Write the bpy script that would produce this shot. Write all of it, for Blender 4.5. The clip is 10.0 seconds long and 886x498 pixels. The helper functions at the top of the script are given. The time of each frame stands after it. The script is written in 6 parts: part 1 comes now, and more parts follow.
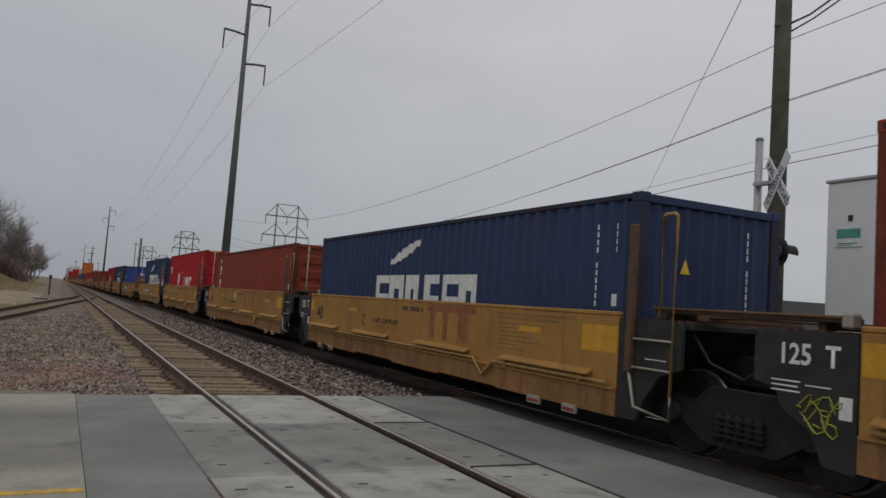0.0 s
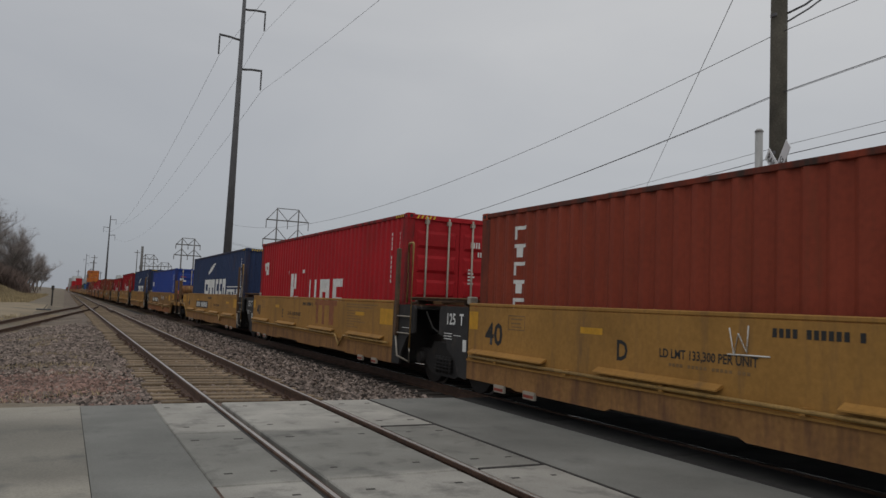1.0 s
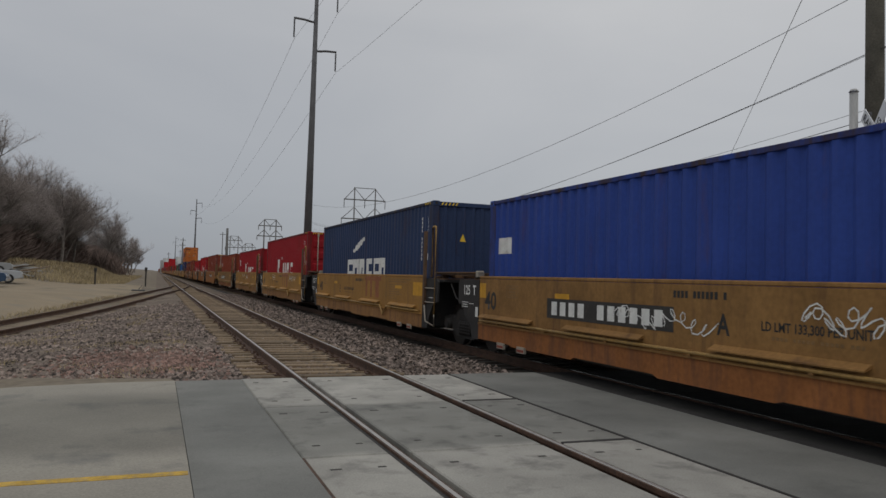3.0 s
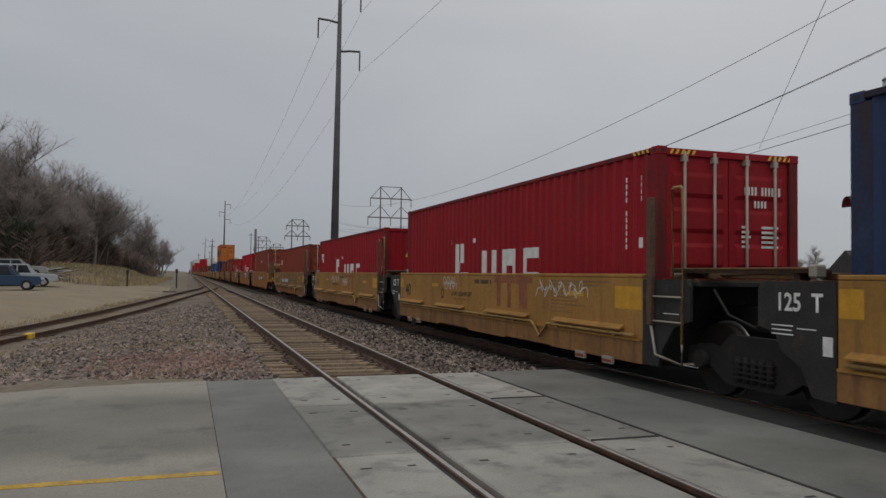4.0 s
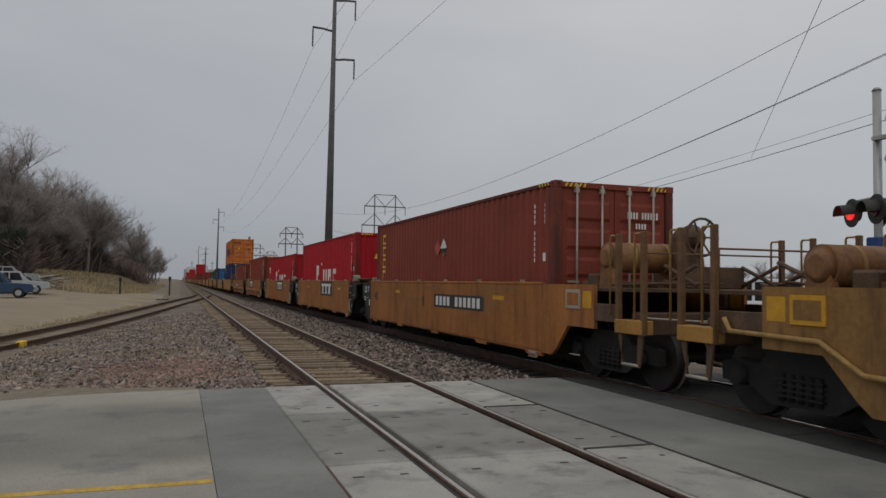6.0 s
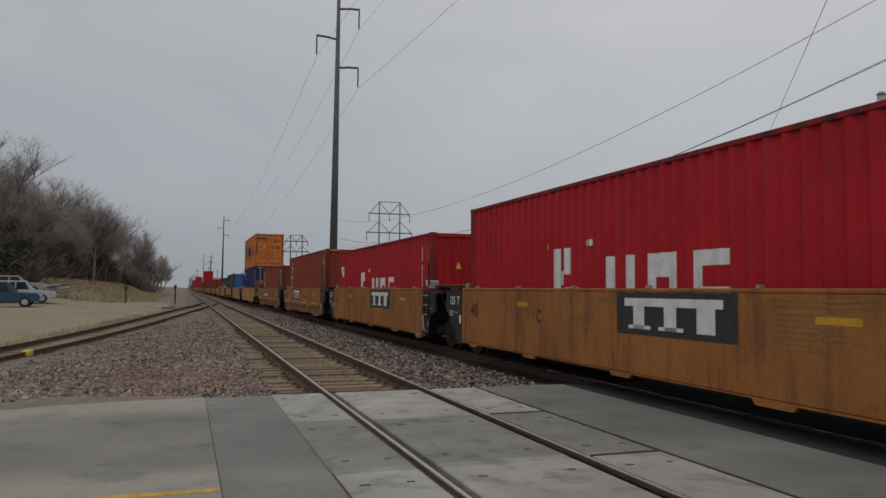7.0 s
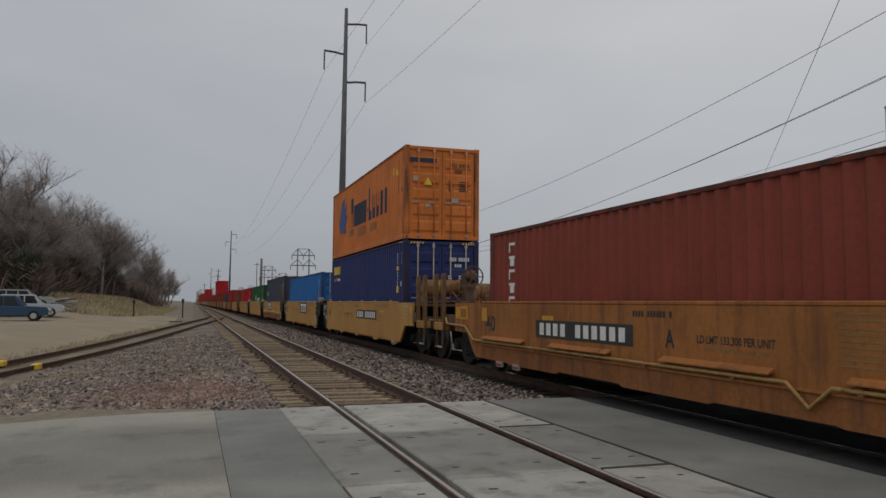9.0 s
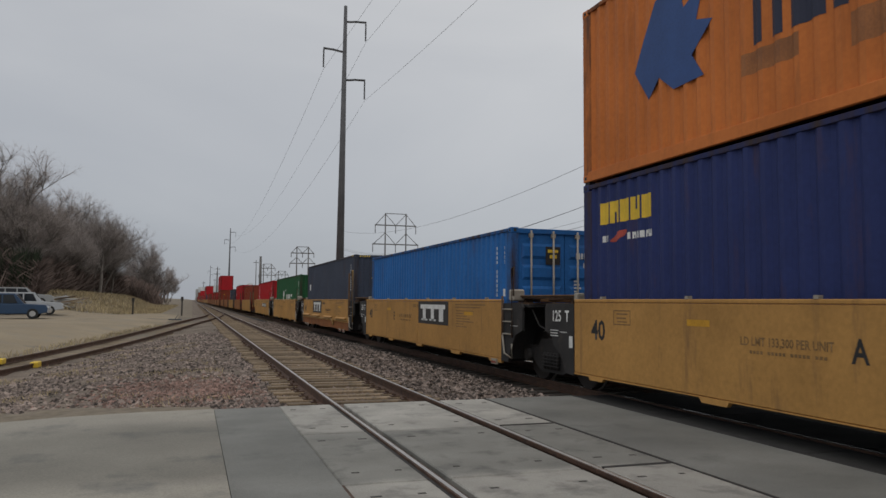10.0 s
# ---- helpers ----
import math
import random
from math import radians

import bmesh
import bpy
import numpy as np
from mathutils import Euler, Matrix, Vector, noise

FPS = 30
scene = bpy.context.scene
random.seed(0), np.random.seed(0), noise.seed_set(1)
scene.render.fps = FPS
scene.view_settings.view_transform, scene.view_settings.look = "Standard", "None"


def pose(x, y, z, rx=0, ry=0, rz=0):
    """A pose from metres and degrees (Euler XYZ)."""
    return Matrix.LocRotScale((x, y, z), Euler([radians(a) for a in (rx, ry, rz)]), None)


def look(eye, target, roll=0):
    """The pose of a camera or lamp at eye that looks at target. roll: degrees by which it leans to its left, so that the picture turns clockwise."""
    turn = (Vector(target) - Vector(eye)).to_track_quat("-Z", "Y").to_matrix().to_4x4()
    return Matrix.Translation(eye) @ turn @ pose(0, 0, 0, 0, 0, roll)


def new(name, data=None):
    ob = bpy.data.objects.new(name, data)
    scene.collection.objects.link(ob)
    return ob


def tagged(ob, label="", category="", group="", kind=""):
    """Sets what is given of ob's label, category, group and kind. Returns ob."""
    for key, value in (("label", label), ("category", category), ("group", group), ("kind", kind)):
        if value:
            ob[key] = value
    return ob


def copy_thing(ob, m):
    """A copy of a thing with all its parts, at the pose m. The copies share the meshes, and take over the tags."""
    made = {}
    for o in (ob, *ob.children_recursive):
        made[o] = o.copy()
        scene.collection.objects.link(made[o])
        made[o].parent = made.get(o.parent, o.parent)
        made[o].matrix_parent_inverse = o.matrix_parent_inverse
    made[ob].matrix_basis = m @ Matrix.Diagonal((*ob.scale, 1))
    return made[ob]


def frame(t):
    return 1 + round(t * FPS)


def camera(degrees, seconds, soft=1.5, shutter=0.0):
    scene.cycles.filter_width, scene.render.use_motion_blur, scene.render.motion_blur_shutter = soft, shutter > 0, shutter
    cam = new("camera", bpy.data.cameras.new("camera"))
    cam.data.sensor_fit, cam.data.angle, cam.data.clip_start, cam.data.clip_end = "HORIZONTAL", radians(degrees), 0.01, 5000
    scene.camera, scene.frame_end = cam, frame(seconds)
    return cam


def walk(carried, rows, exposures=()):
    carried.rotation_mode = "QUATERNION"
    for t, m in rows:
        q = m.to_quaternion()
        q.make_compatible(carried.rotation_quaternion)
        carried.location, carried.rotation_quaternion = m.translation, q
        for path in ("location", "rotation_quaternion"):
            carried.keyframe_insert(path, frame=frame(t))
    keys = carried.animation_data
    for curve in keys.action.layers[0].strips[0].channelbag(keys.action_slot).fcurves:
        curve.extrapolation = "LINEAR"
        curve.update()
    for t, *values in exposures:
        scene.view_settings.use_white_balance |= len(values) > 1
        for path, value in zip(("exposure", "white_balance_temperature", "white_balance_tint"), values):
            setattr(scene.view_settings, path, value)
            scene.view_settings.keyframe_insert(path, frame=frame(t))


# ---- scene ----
cam = camera(60.74, 10.0, soft=1.5, shutter=0.02)
PATH = [
    (0.0, pose(0.005, -0.035, 1.470, 94.23, -3.93, -26.77)),
    (0.5, pose(0.006, -0.013, 1.491, 94.31, -3.25, -26.47)),
    (1.0, pose(0.017, -0.004, 1.491, 94.20, -2.37, -26.56)),
    (1.5, pose(0.013, -0.009, 1.491, 93.81, -2.13, -26.01)),
    (2.0, pose(0.012, -0.006, 1.491, 93.40, -2.33, -24.82)),
    (2.5, pose(0.008, 0.015, 1.475, 92.71, -2.06, -22.62)),
    (4.0, pose(0.013, 0.029, 1.485, 91.97, -0.72, -18.67)),
    (4.5, pose(0.003, 0.010, 1.490, 92.15, -0.72, -18.41)),
    (5.0, pose(-0.009, -0.009, 1.486, 91.89, -0.55, -18.73)),
    (6.5, pose(0.020, 0.002, 1.492, 92.99, -0.81, -19.22)),
    (7.0, pose(0.008, -0.001, 1.492, 93.09, -0.46, -18.75)),
    (7.5, pose(-0.002, 0.001, 1.490, 93.04, -0.35, -18.17)),
    (8.0, pose(-0.003, 0.010, 1.498, 93.31, -0.44, -17.98)),
    (8.5, pose(-0.011, -0.001, 1.489, 93.68, -0.49, -18.12)),
    (9.0, pose(-0.023, -0.013, 1.478, 94.13, -0.43, -18.24)),
    (9.5, pose(-0.029, 0.006, 1.476, 94.04, -0.22, -18.36)),
    (10.0, pose(-0.028, 0.017, 1.482, 93.97, -0.44, -18.30)),
]
walk(cam, PATH, ((0.0, 0.000), (9.6, 0.000), (10.0, 0.190)))

# ---- light ----
world = bpy.data.worlds.new("overcast_sky")
scene.world = world
world.use_nodes = True
wn, wl = world.node_tree.nodes, world.node_tree.links
sky = wn.new("ShaderNodeTexSky")
sky.sky_type = "NISHITA"
sky.sun_disc = False
sky.sun_elevation, sky.sun_rotation = radians(50), radians(245)
wcoord = wn.new("ShaderNodeTexCoord")
wnoise = wn.new("ShaderNodeTexNoise")
wnoise.inputs["Scale"].default_value = 1.7
wnoise.inputs["Detail"].default_value = 6
wnoise.inputs["Distortion"].default_value = 0.6
wmap = wn.new("ShaderNodeMapping")
wmap.inputs["Scale"].default_value = (1.0, 1.0, 3.0)
# the cloud deck brightens towards the zenith
wdot = wn.new("ShaderNodeVectorMath")
wdot.operation = "DOT_PRODUCT"
wdot.inputs[1].default_value = (0.26, -0.05, 0.96)
wsum = wn.new("ShaderNodeMath")
wsum.operation = "MULTIPLY_ADD"
wsum.inputs[1].default_value = 0.36
wramp = wn.new("ShaderNodeValToRGB")
wramp.color_ramp.elements[0].position, wramp.color_ramp.elements[1].position = 0.08, 0.80
wramp.color_ramp.elements[0].color = (0.272, 0.294, 0.335, 1)
wramp.color_ramp.elements[1].color = (0.61, 0.61, 0.61, 1)
wscale = wn.new("ShaderNodeVectorMath")
wscale.operation = "SCALE"
wscale.inputs["Scale"].default_value = 0.10
wadd = wn.new("ShaderNodeMixRGB")
wadd.inputs["Fac"].default_value = 0.93
wl.new(wcoord.outputs["Generated"], wmap.inputs["Vector"])
wl.new(wmap.outputs["Vector"], wnoise.inputs["Vector"])
wl.new(wcoord.outputs["Generated"], wdot.inputs[0])
wl.new(wnoise.outputs["Fac"], wsum.inputs[0])
wl.new(wdot.outputs["Value"], wsum.inputs[2])
wl.new(wsum.outputs["Value"], wramp.inputs["Fac"])
wl.new(sky.outputs["Color"], wscale.inputs[0])
wl.new(wscale.outputs["Vector"], wadd.inputs["Color1"])
wl.new(wramp.outputs["Color"], wadd.inputs["Color2"])
wl.new(wadd.outputs["Color"], wn["Background"].inputs["Color"])
wn["Background"].inputs["Strength"].default_value = 1.0
sun_data = bpy.data.lights.new("sun", "SUN")
sun_data.energy, sun_data.angle, sun_data.color = 0.32, radians(40), (1.0, 0.97, 0.92)
sun = new("sun", sun_data)
sun.matrix_world = look((-38, -52, 72), (0, 0, 0))

# ---- materials ----
def mat(name, col, rough=0.6, metal=0.0, var=0.22, scale=2.0, fine=40.0, bump=0.15, dirt=None, dirt_amount=0.0,
        streak=False, rand=0.0, island=False, emit=0.0, depth=0.01, spec=0.5):
    m = bpy.data.materials.new(name)
    m.use_nodes = True
    n, l = m.node_tree.nodes, m.node_tree.links
    bsdf = n["Principled BSDF"]
    bsdf.inputs["Roughness"].default_value = rough
    bsdf.inputs["Metallic"].default_value = metal
    bsdf.inputs["Specular IOR Level"].default_value = spec
    tc = n.new("ShaderNodeTexCoord")
    big, small = n.new("ShaderNodeTexNoise"), n.new("ShaderNodeTexNoise")
    big.inputs["Scale"].default_value, big.inputs["Detail"].default_value = scale, 6
    small.inputs["Scale"].default_value, small.inputs["Detail"].default_value = fine, 3
    l.new(tc.outputs["Object"], big.inputs["Vector"])
    l.new(tc.outputs["Object"], small.inputs["Vector"])
    ramp = n.new("ShaderNodeValToRGB")
    ramp.color_ramp.elements[0].position, ramp.color_ramp.elements[1].position = 0.28, 0.72
    ramp.color_ramp.elements[0].color = (*[max(0, c * (1 - var)) for c in col], 1)
    ramp.color_ramp.elements[1].color = (*[min(1, c * (1 + var)) for c in col], 1)
    l.new(big.outputs["Fac"], ramp.inputs["Fac"])
    mix = n.new("ShaderNodeMixRGB")
    mix.blend_type = "OVERLAY"
    mix.inputs["Fac"].default_value = min(0.9, var * 1.6)
    l.new(ramp.outputs["Color"], mix.inputs["Color1"])
    l.new(small.outputs["Fac"], mix.inputs["Color2"])
    out = mix.outputs["Color"]
    if dirt:
        mp = n.new("ShaderNodeMapping")
        mp.inputs["Scale"].default_value = (1.0, 1.0, 0.16) if streak else (1, 1, 1)
        l.new(tc.outputs["Object"], mp.inputs["Vector"])
        dn = n.new("ShaderNodeTexNoise")
        dn.inputs["Scale"].default_value, dn.inputs["Detail"].default_value = (4.5 if streak else scale * 1.7), 8
        dn.inputs["Roughness"].default_value = 0.65
        l.new(mp.outputs["Vector"], dn.inputs["Vector"])
        dr = n.new("ShaderNodeValToRGB")
        dr.color_ramp.elements[0].position, dr.color_ramp.elements[1].position = 0.72 - dirt_amount * 0.5, 0.86 - dirt_amount * 0.3
        l.new(dn.outputs["Fac"], dr.inputs["Fac"])
        dm = n.new("ShaderNodeMixRGB")
        dm.inputs["Color2"].default_value = (*dirt, 1)
        l.new(dr.outputs["Color"], dm.inputs["Fac"])
        l.new(out, dm.inputs["Color1"])
        out = dm.outputs["Color"]
    if rand or island:
        src = n.new("ShaderNodeNewGeometry") if island else n.new("ShaderNodeObjectInfo")
        mr = n.new("ShaderNodeMapRange")
        mr.inputs["To Min"].default_value, mr.inputs["To Max"].default_value = 1 - (rand or 0.3), 1 + (rand or 0.3)
        l.new(src.outputs["Random Per Island" if island else "Random"], mr.inputs["Value"])
        vm = n.new("ShaderNodeVectorMath")
        vm.operation = "SCALE"
        l.new(out, vm.inputs[0])
        l.new(mr.outputs["Result"], vm.inputs["Scale"])
        out = vm.outputs["Vector"]
    l.new(out, bsdf.inputs["Base Color"])
    if bump:
        b = n.new("ShaderNodeBump")
        b.inputs["Strength"].default_value, b.inputs["Distance"].default_value = bump, depth
        l.new(small.outputs["Fac"], b.inputs["Height"])
        l.new(b.outputs["Normal"], bsdf.inputs["Normal"])
    if emit:
        bsdf.inputs["Emission Color"].default_value = (*col, 1)
        bsdf.inputs["Emission Strength"].default_value = emit
    return m


RUST = (0.11, 0.05, 0.025)
GRIME = (0.06, 0.05, 0.04)
M = {
    "concrete": mat("road_concrete", (0.328, 0.304, 0.256), 0.85, var=0.2, scale=0.6, fine=55, dirt=(0.15, 0.15, 0.14), dirt_amount=0.35),
    "asphalt": mat("worn_asphalt", (0.218, 0.218, 0.2), 0.9, var=0.22, scale=0.9, fine=110, bump=0.35, dirt=(0.15, 0.15, 0.14), dirt_amount=0.35),
    "panel": mat("crossing_concrete", (0.40, 0.385, 0.345), 0.85, var=0.2, scale=1.3, fine=70, dirt=(0.17, 0.165, 0.15), dirt_amount=0.42, rand=0.1),
    # concrete under the train, with its shade put into two darker base colours
    "panel_shaded": mat("shade_darkened_crossing_concrete", (0.105, 0.1, 0.093), 0.85, var=0.25, scale=1.3, fine=70, dirt=(0.06, 0.057, 0.053), dirt_amount=0.5, rand=0.1),
    "panel_deep_shade": mat("shade_blackened_crossing_panel", (0.042, 0.04, 0.037), 0.85, var=0.3, scale=1.3, fine=70, dirt=(0.02, 0.019, 0.018), dirt_amount=0.5, rand=0.1),
    "joint": mat("tar_joint", (0.035, 0.032, 0.03), 0.9, var=0.3, scale=4),
    "hole": mat("recess_dark", (0.06, 0.055, 0.05), 0.9),
    "yellow_line": mat("yellow_road_paint", (0.55, 0.34, 0.04), 0.7, var=0.25, scale=6, dirt=(0.25, 0.22, 0.16), dirt_amount=0.45),
    "rail": mat("rusty_rail", (0.10, 0.055, 0.035), 0.75, metal=0.2, var=0.35, scale=5, dirt=(0.05, 0.035, 0.03), dirt_amount=0.4),
    "railhead": mat("polished_rail_head", (0.5, 0.48, 0.45), 0.34, metal=0.6, var=0.15, scale=4),
    "railhead_dull": mat("rusted_rail_head", (0.17, 0.12, 0.09), 0.6, metal=0.4, var=0.3, scale=4),
    "tie": mat("weathered_tie", (0.225, 0.165, 0.105), 0.9, var=0.35, scale=3, fine=35, bump=0.5, dirt=(0.06, 0.05, 0.042), dirt_amount=0.4, rand=0.25),
    "ballast": mat("ballast_bed", (0.175, 0.138, 0.105), 0.95, var=0.45, scale=0.8, fine=22, bump=1.0, dirt=(0.18, 0.13, 0.11), dirt_amount=0.35, depth=0.04),
    # ballast and ties under the train: oil plus the cars' shade in the colour
    "oily_shaded": mat("oil_and_shade_darkened_ballast", (0.045, 0.04, 0.037), 0.9, var=0.4, scale=1.5, fine=22, bump=1.0, depth=0.04),
    "oily_shaded_tie": mat("oil_and_shade_blackened_tie", (0.055, 0.046, 0.038), 0.9, var=0.35, scale=3, fine=35, bump=0.5),
    "stone": mat("ballast_stone", (0.212, 0.168, 0.143), 0.9, var=0.3, scale=1.2, fine=30, bump=0.4, rand=0.85, island=True),
    "pinkstone": mat("pink_stone", (0.25, 0.16, 0.13), 0.9, var=0.3, scale=1.5, fine=30, bump=0.4, rand=0.5, island=True),
    "ground": mat("bare_ground", (0.20, 0.165, 0.12), 0.95, var=0.3, scale=0.12, fine=6, bump=0.5, dirt=(0.13, 0.105, 0.07), dirt_amount=0.4, depth=0.05),
    "lot": mat("pale_gravel_lot", (0.285, 0.228, 0.152), 0.95, var=0.16, scale=0.3, fine=14, bump=0.5, dirt=(0.24, 0.21, 0.165), dirt_amount=0.4, depth=0.03),
    "grass": mat("dry_grass", (0.40, 0.32, 0.185), 0.9, var=0.35, scale=0.5, fine=10, rand=0.4, island=True, bump=0),
    "steel_pole": mat("weathered_steel", (0.12, 0.12, 0.125), 0.7, metal=0.3, var=0.25, scale=0.7),
    "wood_pole": mat("brown_wood_pole", (0.085, 0.078, 0.06), 0.9, var=0.35, scale=2, fine=30, bump=0.6),
    "grey_wood": mat("grey_lattice", (0.16, 0.155, 0.15), 0.9, var=0.2),
    "wire": mat("dark_wire", (0.11, 0.11, 0.12), 0.6, var=0.1),
    "alu": mat("grey_aluminium", (0.42, 0.42, 0.41), 0.5, metal=0.4, var=0.12),
    "white": mat("white_paint", (0.74, 0.75, 0.75), 0.5, var=0.06, scale=1.0, dirt=(0.45, 0.44, 0.41), dirt_amount=0.2, streak=True),
    "white_ink": mat("white_lettering", (0.72, 0.72, 0.69), 0.6, var=0.12, scale=5, dirt=(0.35, 0.32, 0.27), dirt_amount=0.3),
    "black_ink": mat("black_lettering", (0.02, 0.019, 0.018), 0.6, var=0.2),
    "faint_ink": mat("faded_lettering", (0.22, 0.125, 0.045), 0.7, var=0.3),
    "red_ink": mat("faded_red_lettering", (0.24, 0.035, 0.018), 0.6, var=0.25, scale=6, dirt=(0.27, 0.12, 0.04), dirt_amount=0.3),
    "green_ink": mat("green_sign_paint", (0.08, 0.30, 0.24), 0.6),
    "yellow_ink": mat("yellow_sticker", (0.75, 0.5, 0.04), 0.6, var=0.15),
    "yellow_mark": mat("yellow_repaint", (0.58, 0.29, 0.015), 0.55, var=0.15, scale=8),
    "blue_ink": mat("dark_blue_lettering", (0.018, 0.022, 0.05), 0.6, var=0.15),
    "black_plate": mat("black_plate_paint", (0.03, 0.027, 0.024), 0.6, var=0.25, scale=5, dirt=(0.09, 0.07, 0.05), dirt_amount=0.3),
    "car_black": mat("black_underframe", (0.022, 0.02, 0.019), 0.75, var=0.35, scale=3, dirt=(0.06, 0.045, 0.035), dirt_amount=0.35),
    "truck": mat("dirty_cast_steel", (0.014, 0.012, 0.011), 0.8, var=0.35, scale=4, dirt=(0.04, 0.028, 0.02), dirt_amount=0.35),
    "wheel": mat("wheel_steel", (0.03, 0.025, 0.022), 0.6, metal=0.4, var=0.3, scale=4),
    "tread": mat("bright_wheel_tread", (0.5, 0.48, 0.45), 0.35, metal=0.8, var=0.1),
    "rusty_rail_yellow": mat("yellow_brown_grab_iron", (0.14, 0.07, 0.026), 0.65, var=0.3, scale=6, dirt=RUST, dirt_amount=0.4),
    "tank_brown": mat("rusty_brown_tank", (0.22, 0.10, 0.035), 0.65, var=0.3, scale=4, dirt=RUST, dirt_amount=0.45),
    "machine": mat("grimy_brown_machinery", (0.10, 0.055, 0.03), 0.75, var=0.35, scale=5, dirt=GRIME, dirt_amount=0.4),
    "grab": mat("pale_worn_grab_iron", (0.38, 0.34, 0.28), 0.55, metal=0.3, var=0.2),
    "scrawl_paint": mat("yellow_green_spray_paint", (0.38, 0.38, 0.06), 0.6, var=0.2),
    "red_disc": mat("faded_red_paint", (0.42, 0.07, 0.045), 0.6, var=0.25),
    "paint_yellow": mat("weathered_yellow_car_paint", (0.365, 0.19, 0.05), 0.6, spec=0.2, var=0.16, scale=1.2, fine=18, dirt=(0.21, 0.12, 0.05), dirt_amount=0.4, streak=True, rand=0.06),
    "paint_orange": mat("weathered_orange_car_paint", (0.35, 0.138, 0.038), 0.6, spec=0.2, var=0.16, scale=1.2, fine=18, dirt=(0.16, 0.065, 0.034), dirt_amount=0.5, streak=True, rand=0.06),
    "paint_tan": mat("weathered_tan_car_paint", (0.47, 0.25, 0.075), 0.6, spec=0.2, var=0.14, scale=1.2, fine=18, dirt=(0.25, 0.14, 0.06), dirt_amount=0.33, streak=True, rand=0.06),
    "paint_brown": mat("weathered_brown_car_paint", (0.27, 0.145, 0.05), 0.65, spec=0.2, var=0.2, scale=1.4, fine=18, dirt=(0.13, 0.07, 0.035), dirt_amount=0.42, streak=True, rand=0.06),
    "sill_yellow": mat("rust_stained_yellow_sill_paint", (0.295, 0.15, 0.055), 0.7, spec=0.2, var=0.22, scale=1.6, fine=18, dirt=(0.13, 0.065, 0.04), dirt_amount=0.5, streak=True, rand=0.06),
    "sill_orange": mat("rust_stained_orange_sill_paint", (0.27, 0.105, 0.035), 0.7, spec=0.2, var=0.22, scale=1.6, fine=18, dirt=(0.13, 0.06, 0.035), dirt_amount=0.5, streak=True, rand=0.06),
    "faded_red": mat("nearly_worn_off_red_lettering", (0.27, 0.085, 0.032), 0.65, var=0.3, scale=4, dirt=(0.33, 0.165, 0.045), dirt_amount=0.45),
    "railhead_wet": mat("train_polished_rail_head", (0.5, 0.48, 0.46), 0.2, metal=1.0, var=0.12, scale=4),
    "grab_yellow": mat("worn_yellow_grab_iron", (0.32, 0.19, 0.055), 0.6, var=0.25, scale=8, dirt=RUST, dirt_amount=0.3),
    # far twigs: distance haze is put into the paler base colour
    "haze_wood": mat("haze_paled_twigs", (0.24, 0.235, 0.215), 0.95, var=0.3, scale=0.3, bump=0, rand=0.3, island=True),
    "shingle": mat("dark_roof_shingle", (0.045, 0.042, 0.042), 0.9, var=0.3, scale=3),
    "rubber": mat("tyre_rubber", (0.02, 0.02, 0.02), 0.85, var=0.2),
    "glass": mat("dark_car_glass", (0.02, 0.025, 0.03), 0.08, var=0.1, bump=0),
    "chrome": mat("dull_chrome", (0.5, 0.5, 0.5), 0.3, metal=0.9, var=0.1),
    "lamp_red": mat("lit_red_lens", (1.0, 0.03, 0.03), 0.4, emit=0.9, var=0.05, bump=0),
    "lamp_dark": mat("unlit_red_lens", (0.09, 0.01, 0.01), 0.25, var=0.1),
    "bark": mat("grey_brown_bark", (0.15, 0.132, 0.115), 0.95, var=0.3, scale=1.5, bump=0.5, rand=0.2),
    "twig": mat("brown_twigs", (0.31, 0.27, 0.25), 0.95, var=0.3, scale=0.4, bump=0, rand=0.22),
    "brush": mat("dark_undergrowth", (0.145, 0.108, 0.092), 0.95, var=0.4, scale=0.25, bump=0, rand=0.45, island=True),
    "evergreen": mat("dark_evergreen", (0.03, 0.04, 0.022), 0.95, var=0.4, scale=0.4, bump=0, rand=0.35, island=True),
}
CONT = {
    "navy": (0.031, 0.051, 0.116), "brown": (0.25, 0.047, 0.024), "red": (0.42, 0.016, 0.022), "blue": (0.03, 0.065, 0.29),
    "azure": (0.025, 0.14, 0.40), "orange": (0.60, 0.185, 0.045), "slate": (0.055, 0.066, 0.095), "green": (0.022, 0.10, 0.04),
    "maroon": (0.232, 0.05, 0.032), "indigo": (0.026, 0.038, 0.13), "crimson": (0.42, 0.012, 0.02), "wine": (0.30, 0.010, 0.017),
}
for k_, c_ in CONT.items():
    M[k_] = mat(k_ + "_container_paint", c_, 0.55, spec=0.2, var=0.14, scale=0.9, fine=16, bump=0.06,
                dirt=tuple(0.55 * c + 0.45 * r for c, r in zip(c_, RUST)), dirt_amount=0.3, streak=True, rand=0.05)
    M[k_ + "_worn"] = mat(k_ + "_chipped_frame_paint", tuple(0.8 * c for c in c_), 0.65, spec=0.2, var=0.25, scale=2.5, fine=22, bump=0.1,
                          dirt=(0.05, 0.032, 0.026), dirt_amount=0.68, streak=True, rand=0.1)
M["car_blue"] = mat("blue_car_paint", (0.022, 0.055, 0.115), 0.3, var=0.08)
M["car_silver"] = mat("silver_white_car_paint", (0.42, 0.44, 0.46), 0.3, var=0.06)
M["car_grey"] = mat("grey_car_paint", (0.3, 0.31, 0.31), 0.35, var=0.06)


